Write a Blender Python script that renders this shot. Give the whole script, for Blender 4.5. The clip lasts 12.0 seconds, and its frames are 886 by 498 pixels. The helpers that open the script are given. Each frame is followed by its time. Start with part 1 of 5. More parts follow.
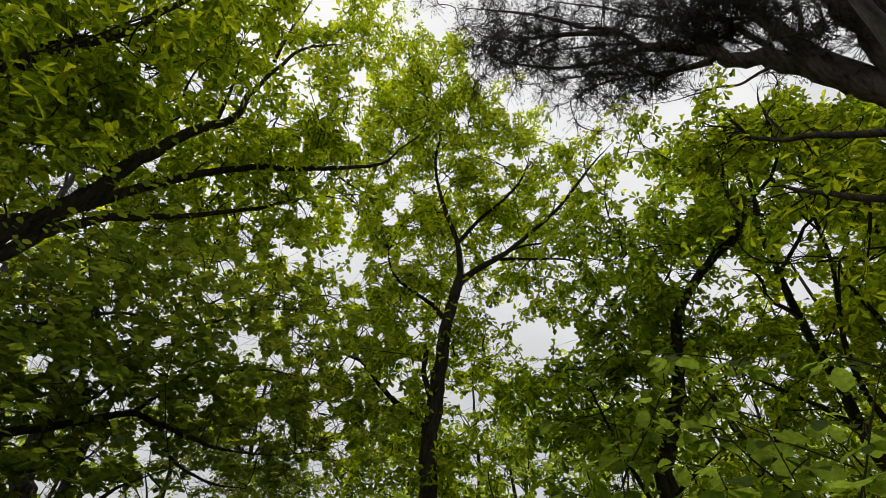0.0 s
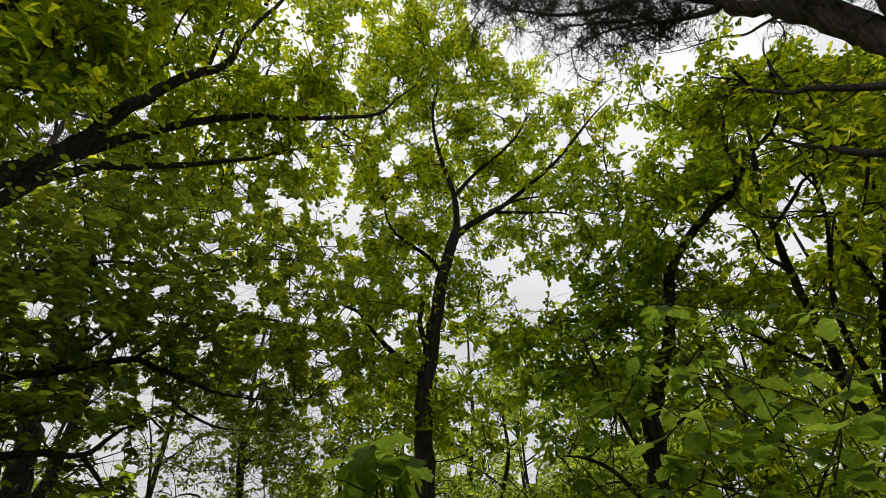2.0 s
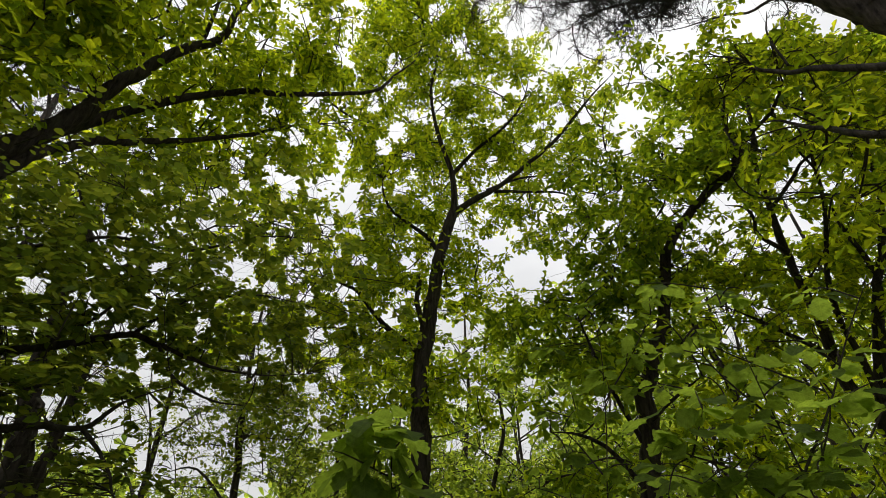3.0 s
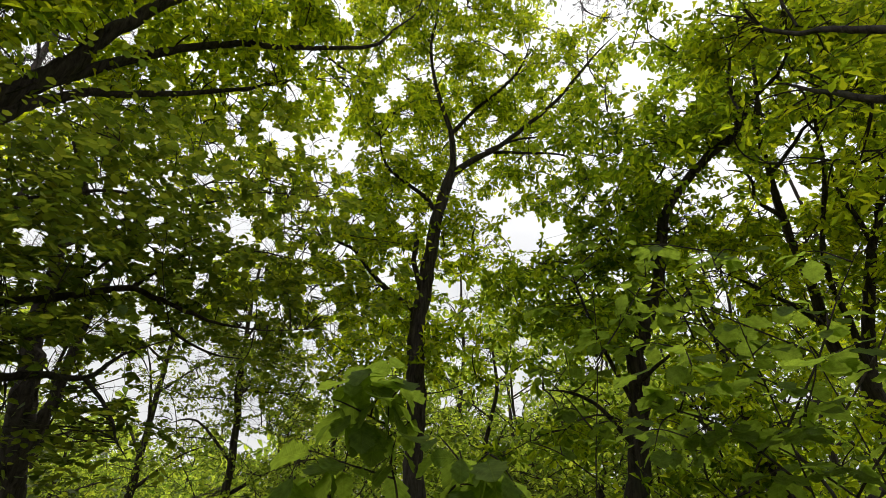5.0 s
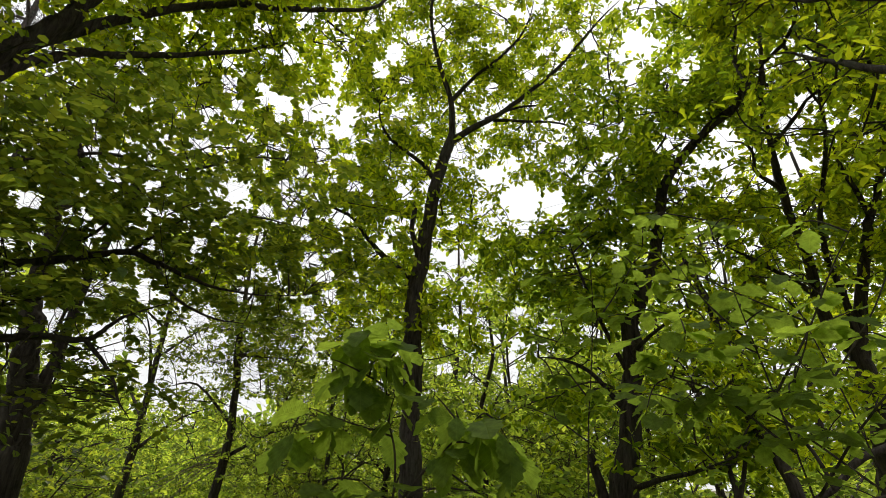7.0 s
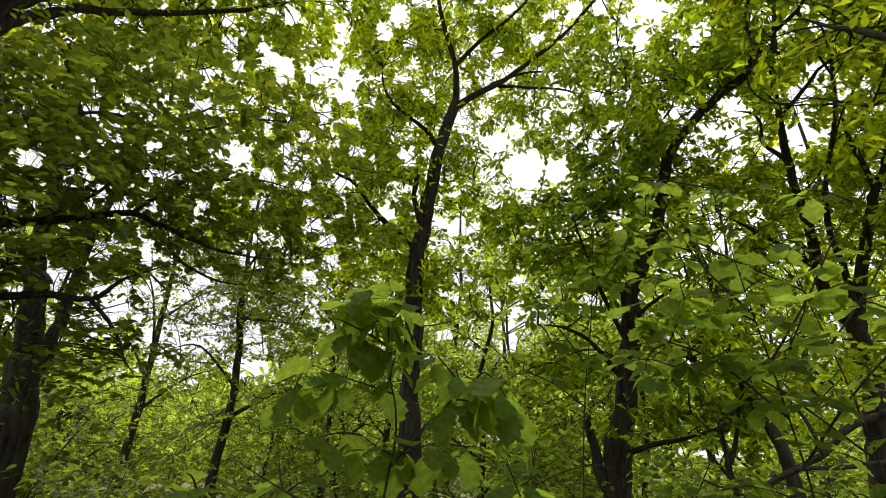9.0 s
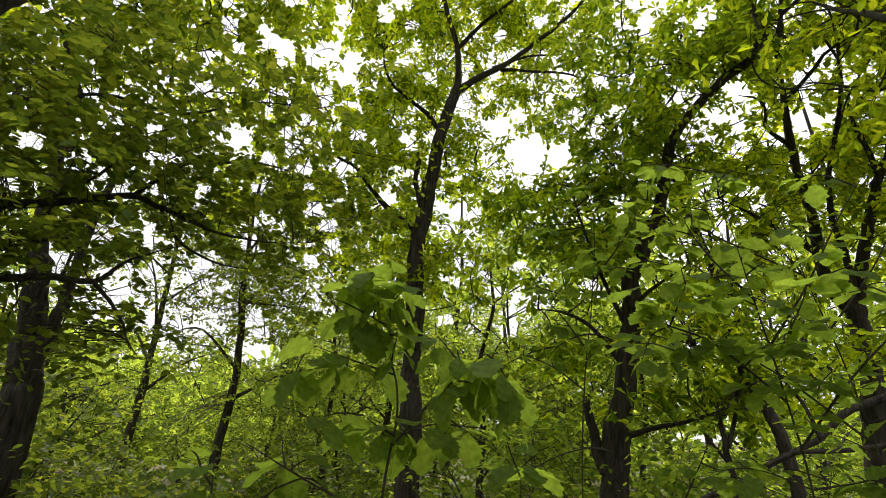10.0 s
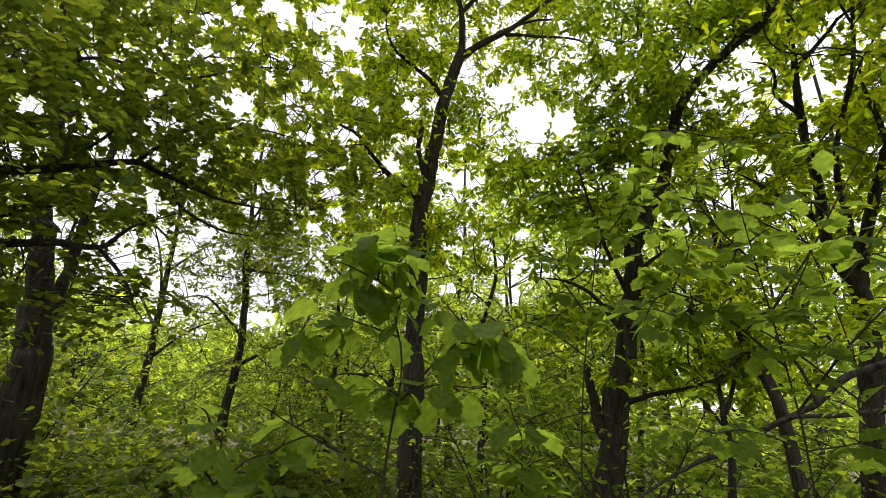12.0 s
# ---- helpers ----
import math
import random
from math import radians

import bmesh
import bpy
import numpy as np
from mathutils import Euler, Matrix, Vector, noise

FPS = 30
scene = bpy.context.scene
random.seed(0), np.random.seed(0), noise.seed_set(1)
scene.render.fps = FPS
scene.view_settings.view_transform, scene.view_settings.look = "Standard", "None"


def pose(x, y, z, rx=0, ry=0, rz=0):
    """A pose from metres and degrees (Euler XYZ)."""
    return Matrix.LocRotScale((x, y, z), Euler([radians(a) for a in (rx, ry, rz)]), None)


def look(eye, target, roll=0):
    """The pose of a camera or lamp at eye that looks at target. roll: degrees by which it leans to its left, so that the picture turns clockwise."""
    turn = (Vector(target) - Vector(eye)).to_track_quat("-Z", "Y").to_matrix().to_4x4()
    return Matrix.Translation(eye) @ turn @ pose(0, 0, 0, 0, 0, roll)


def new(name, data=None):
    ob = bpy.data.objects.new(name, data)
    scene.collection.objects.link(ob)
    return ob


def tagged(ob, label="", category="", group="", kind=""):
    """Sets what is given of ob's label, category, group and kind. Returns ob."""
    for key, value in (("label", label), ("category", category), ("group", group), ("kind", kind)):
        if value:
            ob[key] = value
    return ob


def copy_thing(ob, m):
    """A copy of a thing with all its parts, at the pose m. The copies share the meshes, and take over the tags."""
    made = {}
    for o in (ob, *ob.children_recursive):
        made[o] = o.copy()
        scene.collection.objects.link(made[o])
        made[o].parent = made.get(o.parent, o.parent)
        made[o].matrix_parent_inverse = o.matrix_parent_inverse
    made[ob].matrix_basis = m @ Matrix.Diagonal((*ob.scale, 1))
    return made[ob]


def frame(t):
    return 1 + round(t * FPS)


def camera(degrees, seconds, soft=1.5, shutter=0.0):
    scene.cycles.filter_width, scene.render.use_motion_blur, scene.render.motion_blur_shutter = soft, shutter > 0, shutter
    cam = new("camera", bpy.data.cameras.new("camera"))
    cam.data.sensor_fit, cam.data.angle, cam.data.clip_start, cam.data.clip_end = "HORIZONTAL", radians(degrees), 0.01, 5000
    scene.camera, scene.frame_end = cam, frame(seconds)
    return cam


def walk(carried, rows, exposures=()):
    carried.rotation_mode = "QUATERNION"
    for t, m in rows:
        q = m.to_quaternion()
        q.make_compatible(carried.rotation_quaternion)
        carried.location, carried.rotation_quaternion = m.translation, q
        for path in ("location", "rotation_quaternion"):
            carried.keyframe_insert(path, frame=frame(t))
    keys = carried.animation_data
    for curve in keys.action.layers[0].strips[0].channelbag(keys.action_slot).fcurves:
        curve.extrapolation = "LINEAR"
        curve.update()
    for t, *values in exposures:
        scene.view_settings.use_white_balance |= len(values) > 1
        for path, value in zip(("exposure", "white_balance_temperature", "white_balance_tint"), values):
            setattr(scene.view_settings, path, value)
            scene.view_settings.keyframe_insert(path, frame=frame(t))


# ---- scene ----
cam = camera(79.6, 12.0, soft=0.6)
EYE = 1.6
ROWS = [
    (0.0, 0.006, -0.006, 0.044, 2.33, 39.51, 0.38),
    (0.5, 0.005, -0.005, 0.040, 2.21, 38.20, 0.32),
    (1.0, 0.005, -0.005, 0.037, 2.08, 36.83, 0.43),
    (1.5, 0.005, -0.005, 0.033, 1.96, 35.62, 0.45),
    (2.0, 0.004, -0.004, 0.029, 1.78, 34.51, 0.51),
    (2.5, 0.003, -0.003, 0.026, 1.61, 33.39, 0.60),
    (3.0, 0.003, -0.003, 0.022, 1.41, 32.27, 0.75),
    (5.0, 0.001, -0.001, 0.007, 0.98, 28.11, 1.48),
    (5.5, 0.001, -0.001, 0.004, 0.86, 27.21, 1.64),
    (6.0, 0.000, 0.000, 0.000, 0.74, 26.39, 1.68),
    (6.5, -0.000, 0.000, -0.004, 0.65, 25.63, 1.79),
    (7.0, -0.001, 0.001, -0.007, 0.61, 24.83, 1.97),
    (9.0, -0.003, 0.003, -0.022, 0.63, 21.40, 2.87),
    (9.5, -0.003, 0.003, -0.026, 0.64, 20.60, 3.01),
    (10.0, -0.004, 0.004, -0.029, 0.67, 19.81, 3.15),
    (10.5, -0.005, 0.005, -0.033, 0.72, 18.99, 3.29),
    (11.0, -0.005, 0.005, -0.037, 0.75, 18.18, 3.36),
    (11.5, -0.006, 0.006, -0.040, 0.76, 17.34, 3.33),
    (12.0, -0.006, 0.006, -0.044, 0.78, 16.55, 3.37),
]
walk(cam, [(t, pose(x, y, EYE + z, 90 + pitch, 0, yaw) @ pose(0, 0, 0, 0, 0, roll)) for t, x, y, z, yaw, pitch, roll in ROWS],
     exposures=[(0.0, -0.42), (3.0, -0.16), (6.0, 0.16), (9.0, 0.48), (12.0, 0.76)])

# ---------------------------------------------------------------- light
SUN_EL, SUN_AZ = 66.0, -25.0
world = bpy.data.worlds.new("overcast_sky")
scene.world = world
world.use_nodes = True
wt = world.node_tree
wt.nodes.clear()
w_out = wt.nodes.new("ShaderNodeOutputWorld")
w_bg = wt.nodes.new("ShaderNodeBackground")
w_sky = wt.nodes.new("ShaderNodeTexSky")
w_sky.sky_type, w_sky.sun_disc = "NISHITA", False
w_sky.sun_elevation, w_sky.sun_rotation = radians(SUN_EL), radians(SUN_AZ)
w_co = wt.nodes.new("ShaderNodeTexCoord")
w_map = wt.nodes.new("ShaderNodeMapping")
w_map.inputs["Scale"].default_value = (1.0, 1.0, 2.2)
w_noise = wt.nodes.new("ShaderNodeTexNoise")
w_noise.inputs["Scale"].default_value, w_noise.inputs["Detail"].default_value = 3.0, 8.0
w_ramp = wt.nodes.new("ShaderNodeValToRGB")
w_ramp.color_ramp.elements[0].position, w_ramp.color_ramp.elements[0].color = 0.30, (11.4, 11.4, 11.4, 1)
w_ramp.color_ramp.elements[1].position, w_ramp.color_ramp.elements[1].color = 0.68, (14.6, 14.5, 14.3, 1)
w_mix = wt.nodes.new("ShaderNodeMixRGB")
w_mix.inputs[0].default_value = 0.88
wt.links.new(w_co.outputs["Generated"], w_map.inputs[0])
wt.links.new(w_map.outputs[0], w_noise.inputs["Vector"])
wt.links.new(w_noise.outputs[0], w_ramp.inputs[0])
wt.links.new(w_sky.outputs[0], w_mix.inputs[1])
wt.links.new(w_ramp.outputs[0], w_mix.inputs[2])
# an overcast sky is dimmer towards the horizon
w_sep = wt.nodes.new("ShaderNodeSeparateXYZ")
w_fall = wt.nodes.new("ShaderNodeMapRange")
w_fall.interpolation_type = "SMOOTHSTEP"
w_fall.inputs[1].default_value, w_fall.inputs[2].default_value = -0.05, 0.92
w_fall.inputs[3].default_value, w_fall.inputs[4].default_value = 0.70, 1.20
w_dim = wt.nodes.new("ShaderNodeMixRGB")
w_dim.blend_type, w_dim.inputs[0].default_value = "MULTIPLY", 1.0
wt.links.new(w_co.outputs["Generated"], w_sep.inputs[0])
wt.links.new(w_sep.outputs[2], w_fall.inputs[0])
wt.links.new(w_mix.outputs[0], w_dim.inputs[1])
wt.links.new(w_fall.outputs[0], w_dim.inputs[2])
wt.links.new(w_dim.outputs[0], w_bg.inputs[0])
w_bg.inputs[1].default_value = 0.084
wt.links.new(w_bg.outputs[0], w_out.inputs[0])

sun_data = bpy.data.lights.new("sun", "SUN")
sun_data.energy, sun_data.angle, sun_data.color = 3.2, radians(10), (1.0, 0.95, 0.82)
sun = new("sun", sun_data)
sun_dir = Vector((math.sin(radians(SUN_AZ)) * math.cos(radians(SUN_EL)), math.cos(radians(SUN_AZ)) * math.cos(radians(SUN_EL)), math.sin(radians(SUN_EL))))
sun.matrix_world = look(sun_dir * 60, (0, 0, 0))


# ---------------------------------------------------------------- materials
def material(name):
    m = bpy.data.materials.new(name)
    m.use_nodes = True
    m.node_tree.nodes.clear()
    return m, m.node_tree.nodes, m.node_tree.links


def ramp(nodes, stops):
    r = nodes.new("ShaderNodeValToRGB")
    e = r.color_ramp.elements
    while len(e) < len(stops):
        e.new(0.5)
    for k, (p, c) in enumerate(stops):
        e[k].position, e[k].color = p, (*c, 1)
    return r


def leaf_material(name, dark, mid, light, glow, share=0.5, single=False, veins=False, gloss=0.42):
    """Thin leaves: light passes through them, their colour changes from leaf to leaf."""
    m, n, l = material(name)
    out = n.new("ShaderNodeOutputMaterial")
    pick = n.new("ShaderNodeObjectInfo" if single else "ShaderNodeNewGeometry")
    rnd = pick.outputs["Random" if single else "Random Per Island"]
    col = ramp(n, [(0.0, dark), (0.5, mid), (1.0, light)])
    l.new(rnd, col.inputs[0])
    co = n.new("ShaderNodeTexCoord")
    blot = n.new("ShaderNodeTexNoise")
    blot.inputs["Scale"].default_value, blot.inputs["Detail"].default_value = (2.2, 4) if not single else (5, 5)
    l.new(co.outputs["Object"], blot.inputs["Vector"])
    var = n.new("ShaderNodeHueSaturation")
    shift = n.new("ShaderNodeMapRange")
    shift.inputs[1].default_value, shift.inputs[2].default_value = 0.3, 0.7
    shift.inputs[3].default_value, shift.inputs[4].default_value = 0.7, 1.25
    l.new(blot.outputs[0], shift.inputs[0])
    l.new(shift.outputs[0], var.inputs["Value"])
    l.new(col.outputs[0], var.inputs["Color"])
    front = n.new("ShaderNodeBsdfPrincipled")
    front.inputs["Roughness"].default_value = gloss
    front.inputs["Specular IOR Level"].default_value = 0.08 if veins else 0.09
    back = n.new("ShaderNodeBsdfTranslucent")
    tint = n.new("ShaderNodeMixRGB")
    tint.blend_type, tint.inputs[0].default_value = "MULTIPLY", 1.0
    tint.inputs[2].default_value = (*glow, 1)
    colour = var.outputs[0]
    if veins:
        sep = n.new("ShaderNodeSeparateXYZ")
        l.new(co.outputs["Object"], sep.inputs[0])
        ay = n.new("ShaderNodeMath"); ay.operation = "ABSOLUTE"
        l.new(sep.outputs[1], ay.inputs[0])
        sl = n.new("ShaderNodeMath"); sl.operation = "MULTIPLY_ADD"
        sl.inputs[1].default_value = -0.85
        l.new(ay.outputs[0], sl.inputs[0]); l.new(sep.outputs[0], sl.inputs[2])
        fr = n.new("ShaderNodeMath"); fr.operation = "PINGPONG"; fr.inputs[1].default_value = 0.055
        l.new(sl.outputs[0], fr.inputs[0])
        side = n.new("ShaderNodeMapRange")
        side.inputs[1].default_value, side.inputs[2].default_value = 0.0, 0.014
        side.inputs[3].default_value, side.inputs[4].default_value = 1.0, 0.0
        l.new(fr.outputs[0], side.inputs[0])
        rib = n.new("ShaderNodeMapRange")
        rib.inputs[1].default_value, rib.inputs[2].default_value = 0.004, 0.018
        rib.inputs[3].default_value, rib.inputs[4].default_value = 1.0, 0.0
        l.new(ay.outputs[0], rib.inputs[0])
        both = n.new("ShaderNodeMath"); both.operation = "MAXIMUM"
        l.new(side.outputs[0], both.inputs[0]); l.new(rib.outputs[0], both.inputs[1])
        vm = n.new("ShaderNodeMixRGB")
        vm.inputs[2].default_value = (min(1, light[0] * 1.5), min(1, light[1] * 1.35), light[2] * 1.6, 1)
        half = n.new("ShaderNodeMath"); half.operation = "MULTIPLY"; half.inputs[1].default_value = 0.28
        l.new(both.outputs[0], half.inputs[0]); l.new(half.outputs[0], vm.inputs[0]); l.new(colour, vm.inputs[1])
        colour = vm.outputs[0]
        bump = n.new("ShaderNodeBump")
        bump.inputs["Strength"].default_value, bump.inputs["Distance"].default_value = 0.5, 0.002
        bump.invert = True
        l.new(both.outputs[0], bump.inputs["Height"])
        l.new(bump.outputs[0], front.inputs["Normal"]); l.new(bump.outputs[0], back.inputs["Normal"])
    l.new(colour, front.inputs["Base Color"])
    l.new(colour, tint.inputs[1])
    l.new(tint.outputs[0], back.inputs["Color"])
    mix = n.new("ShaderNodeMixShader")
    mix.inputs[0].default_value = share
    l.new(front.outputs[0], mix.inputs[1]); l.new(back.outputs[0], mix.inputs[2])
    l.new(mix.outputs[0], out.inputs[0])
    return m


def bark_material(name, dark, light, moss=(0.06, 0.075, 0.03), furrow=26.0, mossy=0.5):
    m, n, l = material(name)
    out = n.new("ShaderNodeOutputMaterial")
    co = n.new("ShaderNodeTexCoord")
    mp = n.new("ShaderNodeMapping")
    mp.inputs["Scale"].default_value = (1, 1, 0.16)
    l.new(co.outputs["Object"], mp.inputs[0])
    fur = n.new("ShaderNodeTexNoise")
    fur.inputs["Scale"].default_value, fur.inputs["Detail"].default_value, fur.inputs["Roughness"].default_value = furrow, 9, 0.7
    l.new(mp.outputs[0], fur.inputs["Vector"])
    col = ramp(n, [(0.36, dark), (0.66, light)])
    l.new(fur.outputs[0], col.inputs[0])
    patch = n.new("ShaderNodeTexNoise")
    patch.inputs["Scale"].default_value, patch.inputs["Detail"].default_value = 2.6, 6
    l.new(co.outputs["Object"], patch.inputs["Vector"])
    pr = ramp(n, [(0.5, (0, 0, 0)), (0.7, (mossy, mossy, mossy))])
    l.new(patch.outputs[0], pr.inputs[0])
    mx = n.new("ShaderNodeMixRGB")
    mx.inputs[2].default_value = (*moss, 1)
    l.new(pr.outputs[0], mx.inputs[0]); l.new(col.outputs[0], mx.inputs[1])
    b = n.new("ShaderNodeBsdfPrincipled")
    b.inputs["Roughness"].default_value = 0.9
    b.inputs["Specular IOR Level"].default_value = 0.2
    l.new(mx.outputs[0], b.inputs["Base Color"])
    bump = n.new("ShaderNodeBump")
    bump.inputs["Strength"].default_value, bump.inputs["Distance"].default_value = 0.9, 0.03
    l.new(fur.outputs[0], bump.inputs["Height"]); l.new(bump.outputs[0], b.inputs["Normal"])
    l.new(b.outputs[0], out.inputs[0])
    return m


OAK_LEAF = leaf_material("oak_leaf", (0.032, 0.062, 0.006), (0.094, 0.142, 0.010), (0.18, 0.225, 0.014), (5.6, 4.6, 1.8), 0.71)
FAR_LEAF = leaf_material("young_leaf", (0.050, 0.090, 0.015), (0.106, 0.158, 0.024), (0.18, 0.232, 0.034), (3.9, 3.4, 1.9), 0.62)
HORNBEAM_LEAF = leaf_material("hornbeam_leaf", (0.042, 0.070, 0.011), (0.076, 0.110, 0.015), (0.132, 0.160, 0.020), (3.9, 3.45, 1.8), 0.5)
BIG_LEAF = leaf_material("sapling_leaf", (0.058, 0.094, 0.019), (0.070, 0.110, 0.021), (0.084, 0.128, 0.023), (4.2, 3.7, 1.8), 0.64, True, True, 0.6)
SINGLE_OAK = leaf_material("single_oak_leaf", (0.032, 0.062, 0.006), (0.094, 0.142, 0.010), (0.18, 0.225, 0.014), (5.6, 4.6, 1.8), 0.71, True)
DEEP_LEAF = leaf_material("deep_oak_leaf", (0.030, 0.062, 0.007), (0.086, 0.136, 0.012), (0.165, 0.218, 0.017), (5.1, 4.25, 1.8), 0.69)
SINGLE_DEEP = leaf_material("single_deep_oak_leaf", (0.030, 0.062, 0.007), (0.086, 0.136, 0.012), (0.165, 0.218, 0.017), (5.1, 4.25, 1.8), 0.69, True)
SINGLE_HORNBEAM = leaf_material("single_hornbeam_leaf", (0.042, 0.070, 0.011), (0.076, 0.110, 0.015), (0.132, 0.160, 0.020), (3.9, 3.45, 1.8), 0.5, True)
# needle colour is lifted towards neutral grey, which paints haze into it
NEEDLE = leaf_material("pine_needle", (0.040, 0.044, 0.036), (0.058, 0.062, 0.052), (0.085, 0.088, 0.076), (1.2, 1.2, 1.1), 0.3)
DEAD_LEAF = leaf_material("dead_leaf", (0.045, 0.028, 0.014), (0.10, 0.062, 0.030), (0.17, 0.115, 0.06), (1.2, 1.1, 1.0), 0.15)
OAK_BARK = bark_material("oak_bark", (0.011, 0.008, 0.007), (0.074, 0.060, 0.051), (0.045, 0.05, 0.032))
PINE_BARK = bark_material("pine_bark", (0.016, 0.013, 0.013), (0.12, 0.095, 0.09), (0.085, 0.077, 0.074), 18.0, 0.4)
TWIG_BARK = bark_material("twig_bark", (0.025, 0.02, 0.016), (0.07, 0.055, 0.04), furrow=60.0)
DEAD_WOOD = bark_material("dead_wood", (0.10, 0.085, 0.07), (0.26, 0.22, 0.18), furrow=60.0, mossy=0.2)
GREEN_STEM = bark_material("green_stem", (0.05, 0.06, 0.02), (0.10, 0.10, 0.04), furrow=60.0)


def ground_material():
    m, n, l = material("forest_floor")
    out = n.new("ShaderNodeOutputMaterial")
    co = n.new("ShaderNodeTexCoord")
    fine = n.new("ShaderNodeTexNoise")
    fine.inputs["Scale"].default_value, fine.inputs["Detail"].default_value = 9.0, 10
    big = n.new("ShaderNodeTexNoise")
    big.inputs["Scale"].default_value, big.inputs["Detail"].default_value = 0.35, 5
    l.new(co.outputs["Object"], fine.inputs["Vector"]); l.new(co.outputs["Object"], big.inputs["Vector"])
    litter = ramp(n, [(0.35, (0.05, 0.035, 0.02)), (0.65, (0.16, 0.11, 0.06))])
    grass = ramp(n, [(0.35, (0.035, 0.055, 0.012)), (0.65, (0.09, 0.12, 0.03))])
    l.new(fine.outputs[0], litter.inputs[0]); l.new(fine.outputs[0], grass.inputs[0])
    mask = ramp(n, [(0.42, (0, 0, 0)), (0.58, (1, 1, 1))])
    l.new(big.outputs[0], mask.inputs[0])
    mx = n.new("ShaderNodeMixRGB")
    l.new(mask.outputs[0], mx.inputs[0]); l.new(litter.outputs[0], mx.inputs[1]); l.new(grass.outputs[0], mx.inputs[2])
    b = n.new("ShaderNodeBsdfPrincipled")
    b.inputs["Roughness"].default_value = 0.95
    l.new(mx.outputs[0], b.inputs["Base Color"])
    bump = n.new("ShaderNodeBump")
    bump.inputs["Strength"].default_value, bump.inputs["Distance"].default_value = 0.8, 0.06
    l.new(fine.outputs[0], bump.inputs["Height"]); l.new(bump.outputs[0], b.inputs["Normal"])
    l.new(b.outputs[0], out.inputs[0])
    return m


# ---------------------------------------------------------------- geometry helpers
def at(az, el, r):
    """A place by bearing (degrees right of straight ahead), elevation and level distance from where the walker stands."""
    a = radians(az)
    return np.array((r * math.sin(a), r * math.cos(a), EYE + r * math.tan(radians(el))))


def ground_z(x, y):
    x, y = np.asarray(x, float), np.asarray(y, float)
    d = np.hypot(x, y)
    return 0.12 * np.sin(0.31 * x + 1.1) * np.cos(0.27 * y) + 0.05 * np.sin(0.9 * x + 0.7 * y) - 0.02 * np.clip(d - 12, 0, 60) + 0.035 * np.clip(d - 90, 0, 300)


def mesh_from(name, verts, quads, mat, smooth=False, tris=None):
    me = bpy.data.meshes.new(name)
    verts = np.asarray(verts, np.float32)
    k = 4 if tris is None else 3
    faces = np.asarray(quads if tris is None else tris, np.int32)
    me.vertices.add(len(verts)); me.vertices.foreach_set("co", verts.ravel())
    me.loops.add(faces.size); me.loops.foreach_set("vertex_index", faces.ravel())
    me.polygons.add(len(faces)); me.polygons.foreach_set("loop_start", np.arange(0, faces.size, k, dtype=np.int32))
    if smooth:
        me.polygons.foreach_set("use_smooth", np.ones(len(faces), bool))
    me.update(calc_edges=True)
    me.materials.append(mat)
    return me


def part(name, me, parent, label="", kind=""):
    ob = new(name, me)
    ob.parent = parent
    return tagged(ob, label, kind=kind)


def thing(name, base, label, category, group=""):
    ob = new(name)
    ob.empty_display_size = 0.3
    ob.location = Vector(base)
    return tagged(ob, label, category, group)


def smooth_line(pts, per=5):
    """Catmull-Rom through the points."""
    p = np.asarray(pts, float)
    if len(p) < 3:
        t = np.linspace(0, 1, per * 2)[:, None]
        return p[0] * (1 - t) + p[-1] * t
    q = np.vstack([2 * p[0] - p[1], p, 2 * p[-1] - p[-2]])
    out = []
    for k in range(1, len(q) - 2):
        t = np.linspace(0, 1, per, endpoint=False)[:, None]
        a, b, c, d = q[k - 1], q[k], q[k + 1], q[k + 2]
        out.append(0.5 * (2 * b + (c - a) * t + (2 * a - 5 * b + 4 * c - d) * t ** 2 + (3 * b - a - 3 * c + d) * t ** 3))
    return np.vstack(out + [p[-1:]])


def tube(line, radii, sides=8, rng=None, lump=0.0):
    """Verts and quads of a tapering round bar along a line."""
    line = np.asarray(line, float)
    n = len(line)
    tan = np.gradient(line, axis=0)
    tan /= np.linalg.norm(tan, axis=1)[:, None] + 1e-9
    ref = np.array((0.31, 0.2, 0.93)) if abs(tan[0] @ np.array((0.31, 0.2, 0.93))) < 0.9 else np.array((1.0, 0.1, 0.0))
    u = np.cross(tan, ref)
    u /= np.linalg.norm(u, axis=1)[:, None] + 1e-9
    w = np.cross(tan, u)
    a = np.linspace(0, 2 * np.pi, sides, endpoint=False)
    rr = np.asarray(radii, float)[:, None] * np.ones((n, sides))
    if rng is not None and lump:
        soft = rng.normal(0, 1, (n + 8, sides))
        soft = sum(soft[k:k + n] for k in range(9)) / 3.0
        long = np.convolve(rng.normal(0, 1, n + 4), np.ones(5) / 2.2, "valid")[:, None]
        rr *= 1 + lump * (0.75 * soft + 0.5 * long)
    v = line[:, None, :] + rr[:, :, None] * (np.cos(a)[None, :, None] * u[:, None, :] + np.sin(a)[None, :, None] * w[:, None, :])
    i = np.arange(n - 1)[:, None] * sides
    j = np.arange(sides)[None, :]
    k = (j + 1) % sides
    f = np.stack([i + j, i + k, i + sides + k, i + sides + j], -1).reshape(-1, 4)
    return v.reshape(-1, 3), f


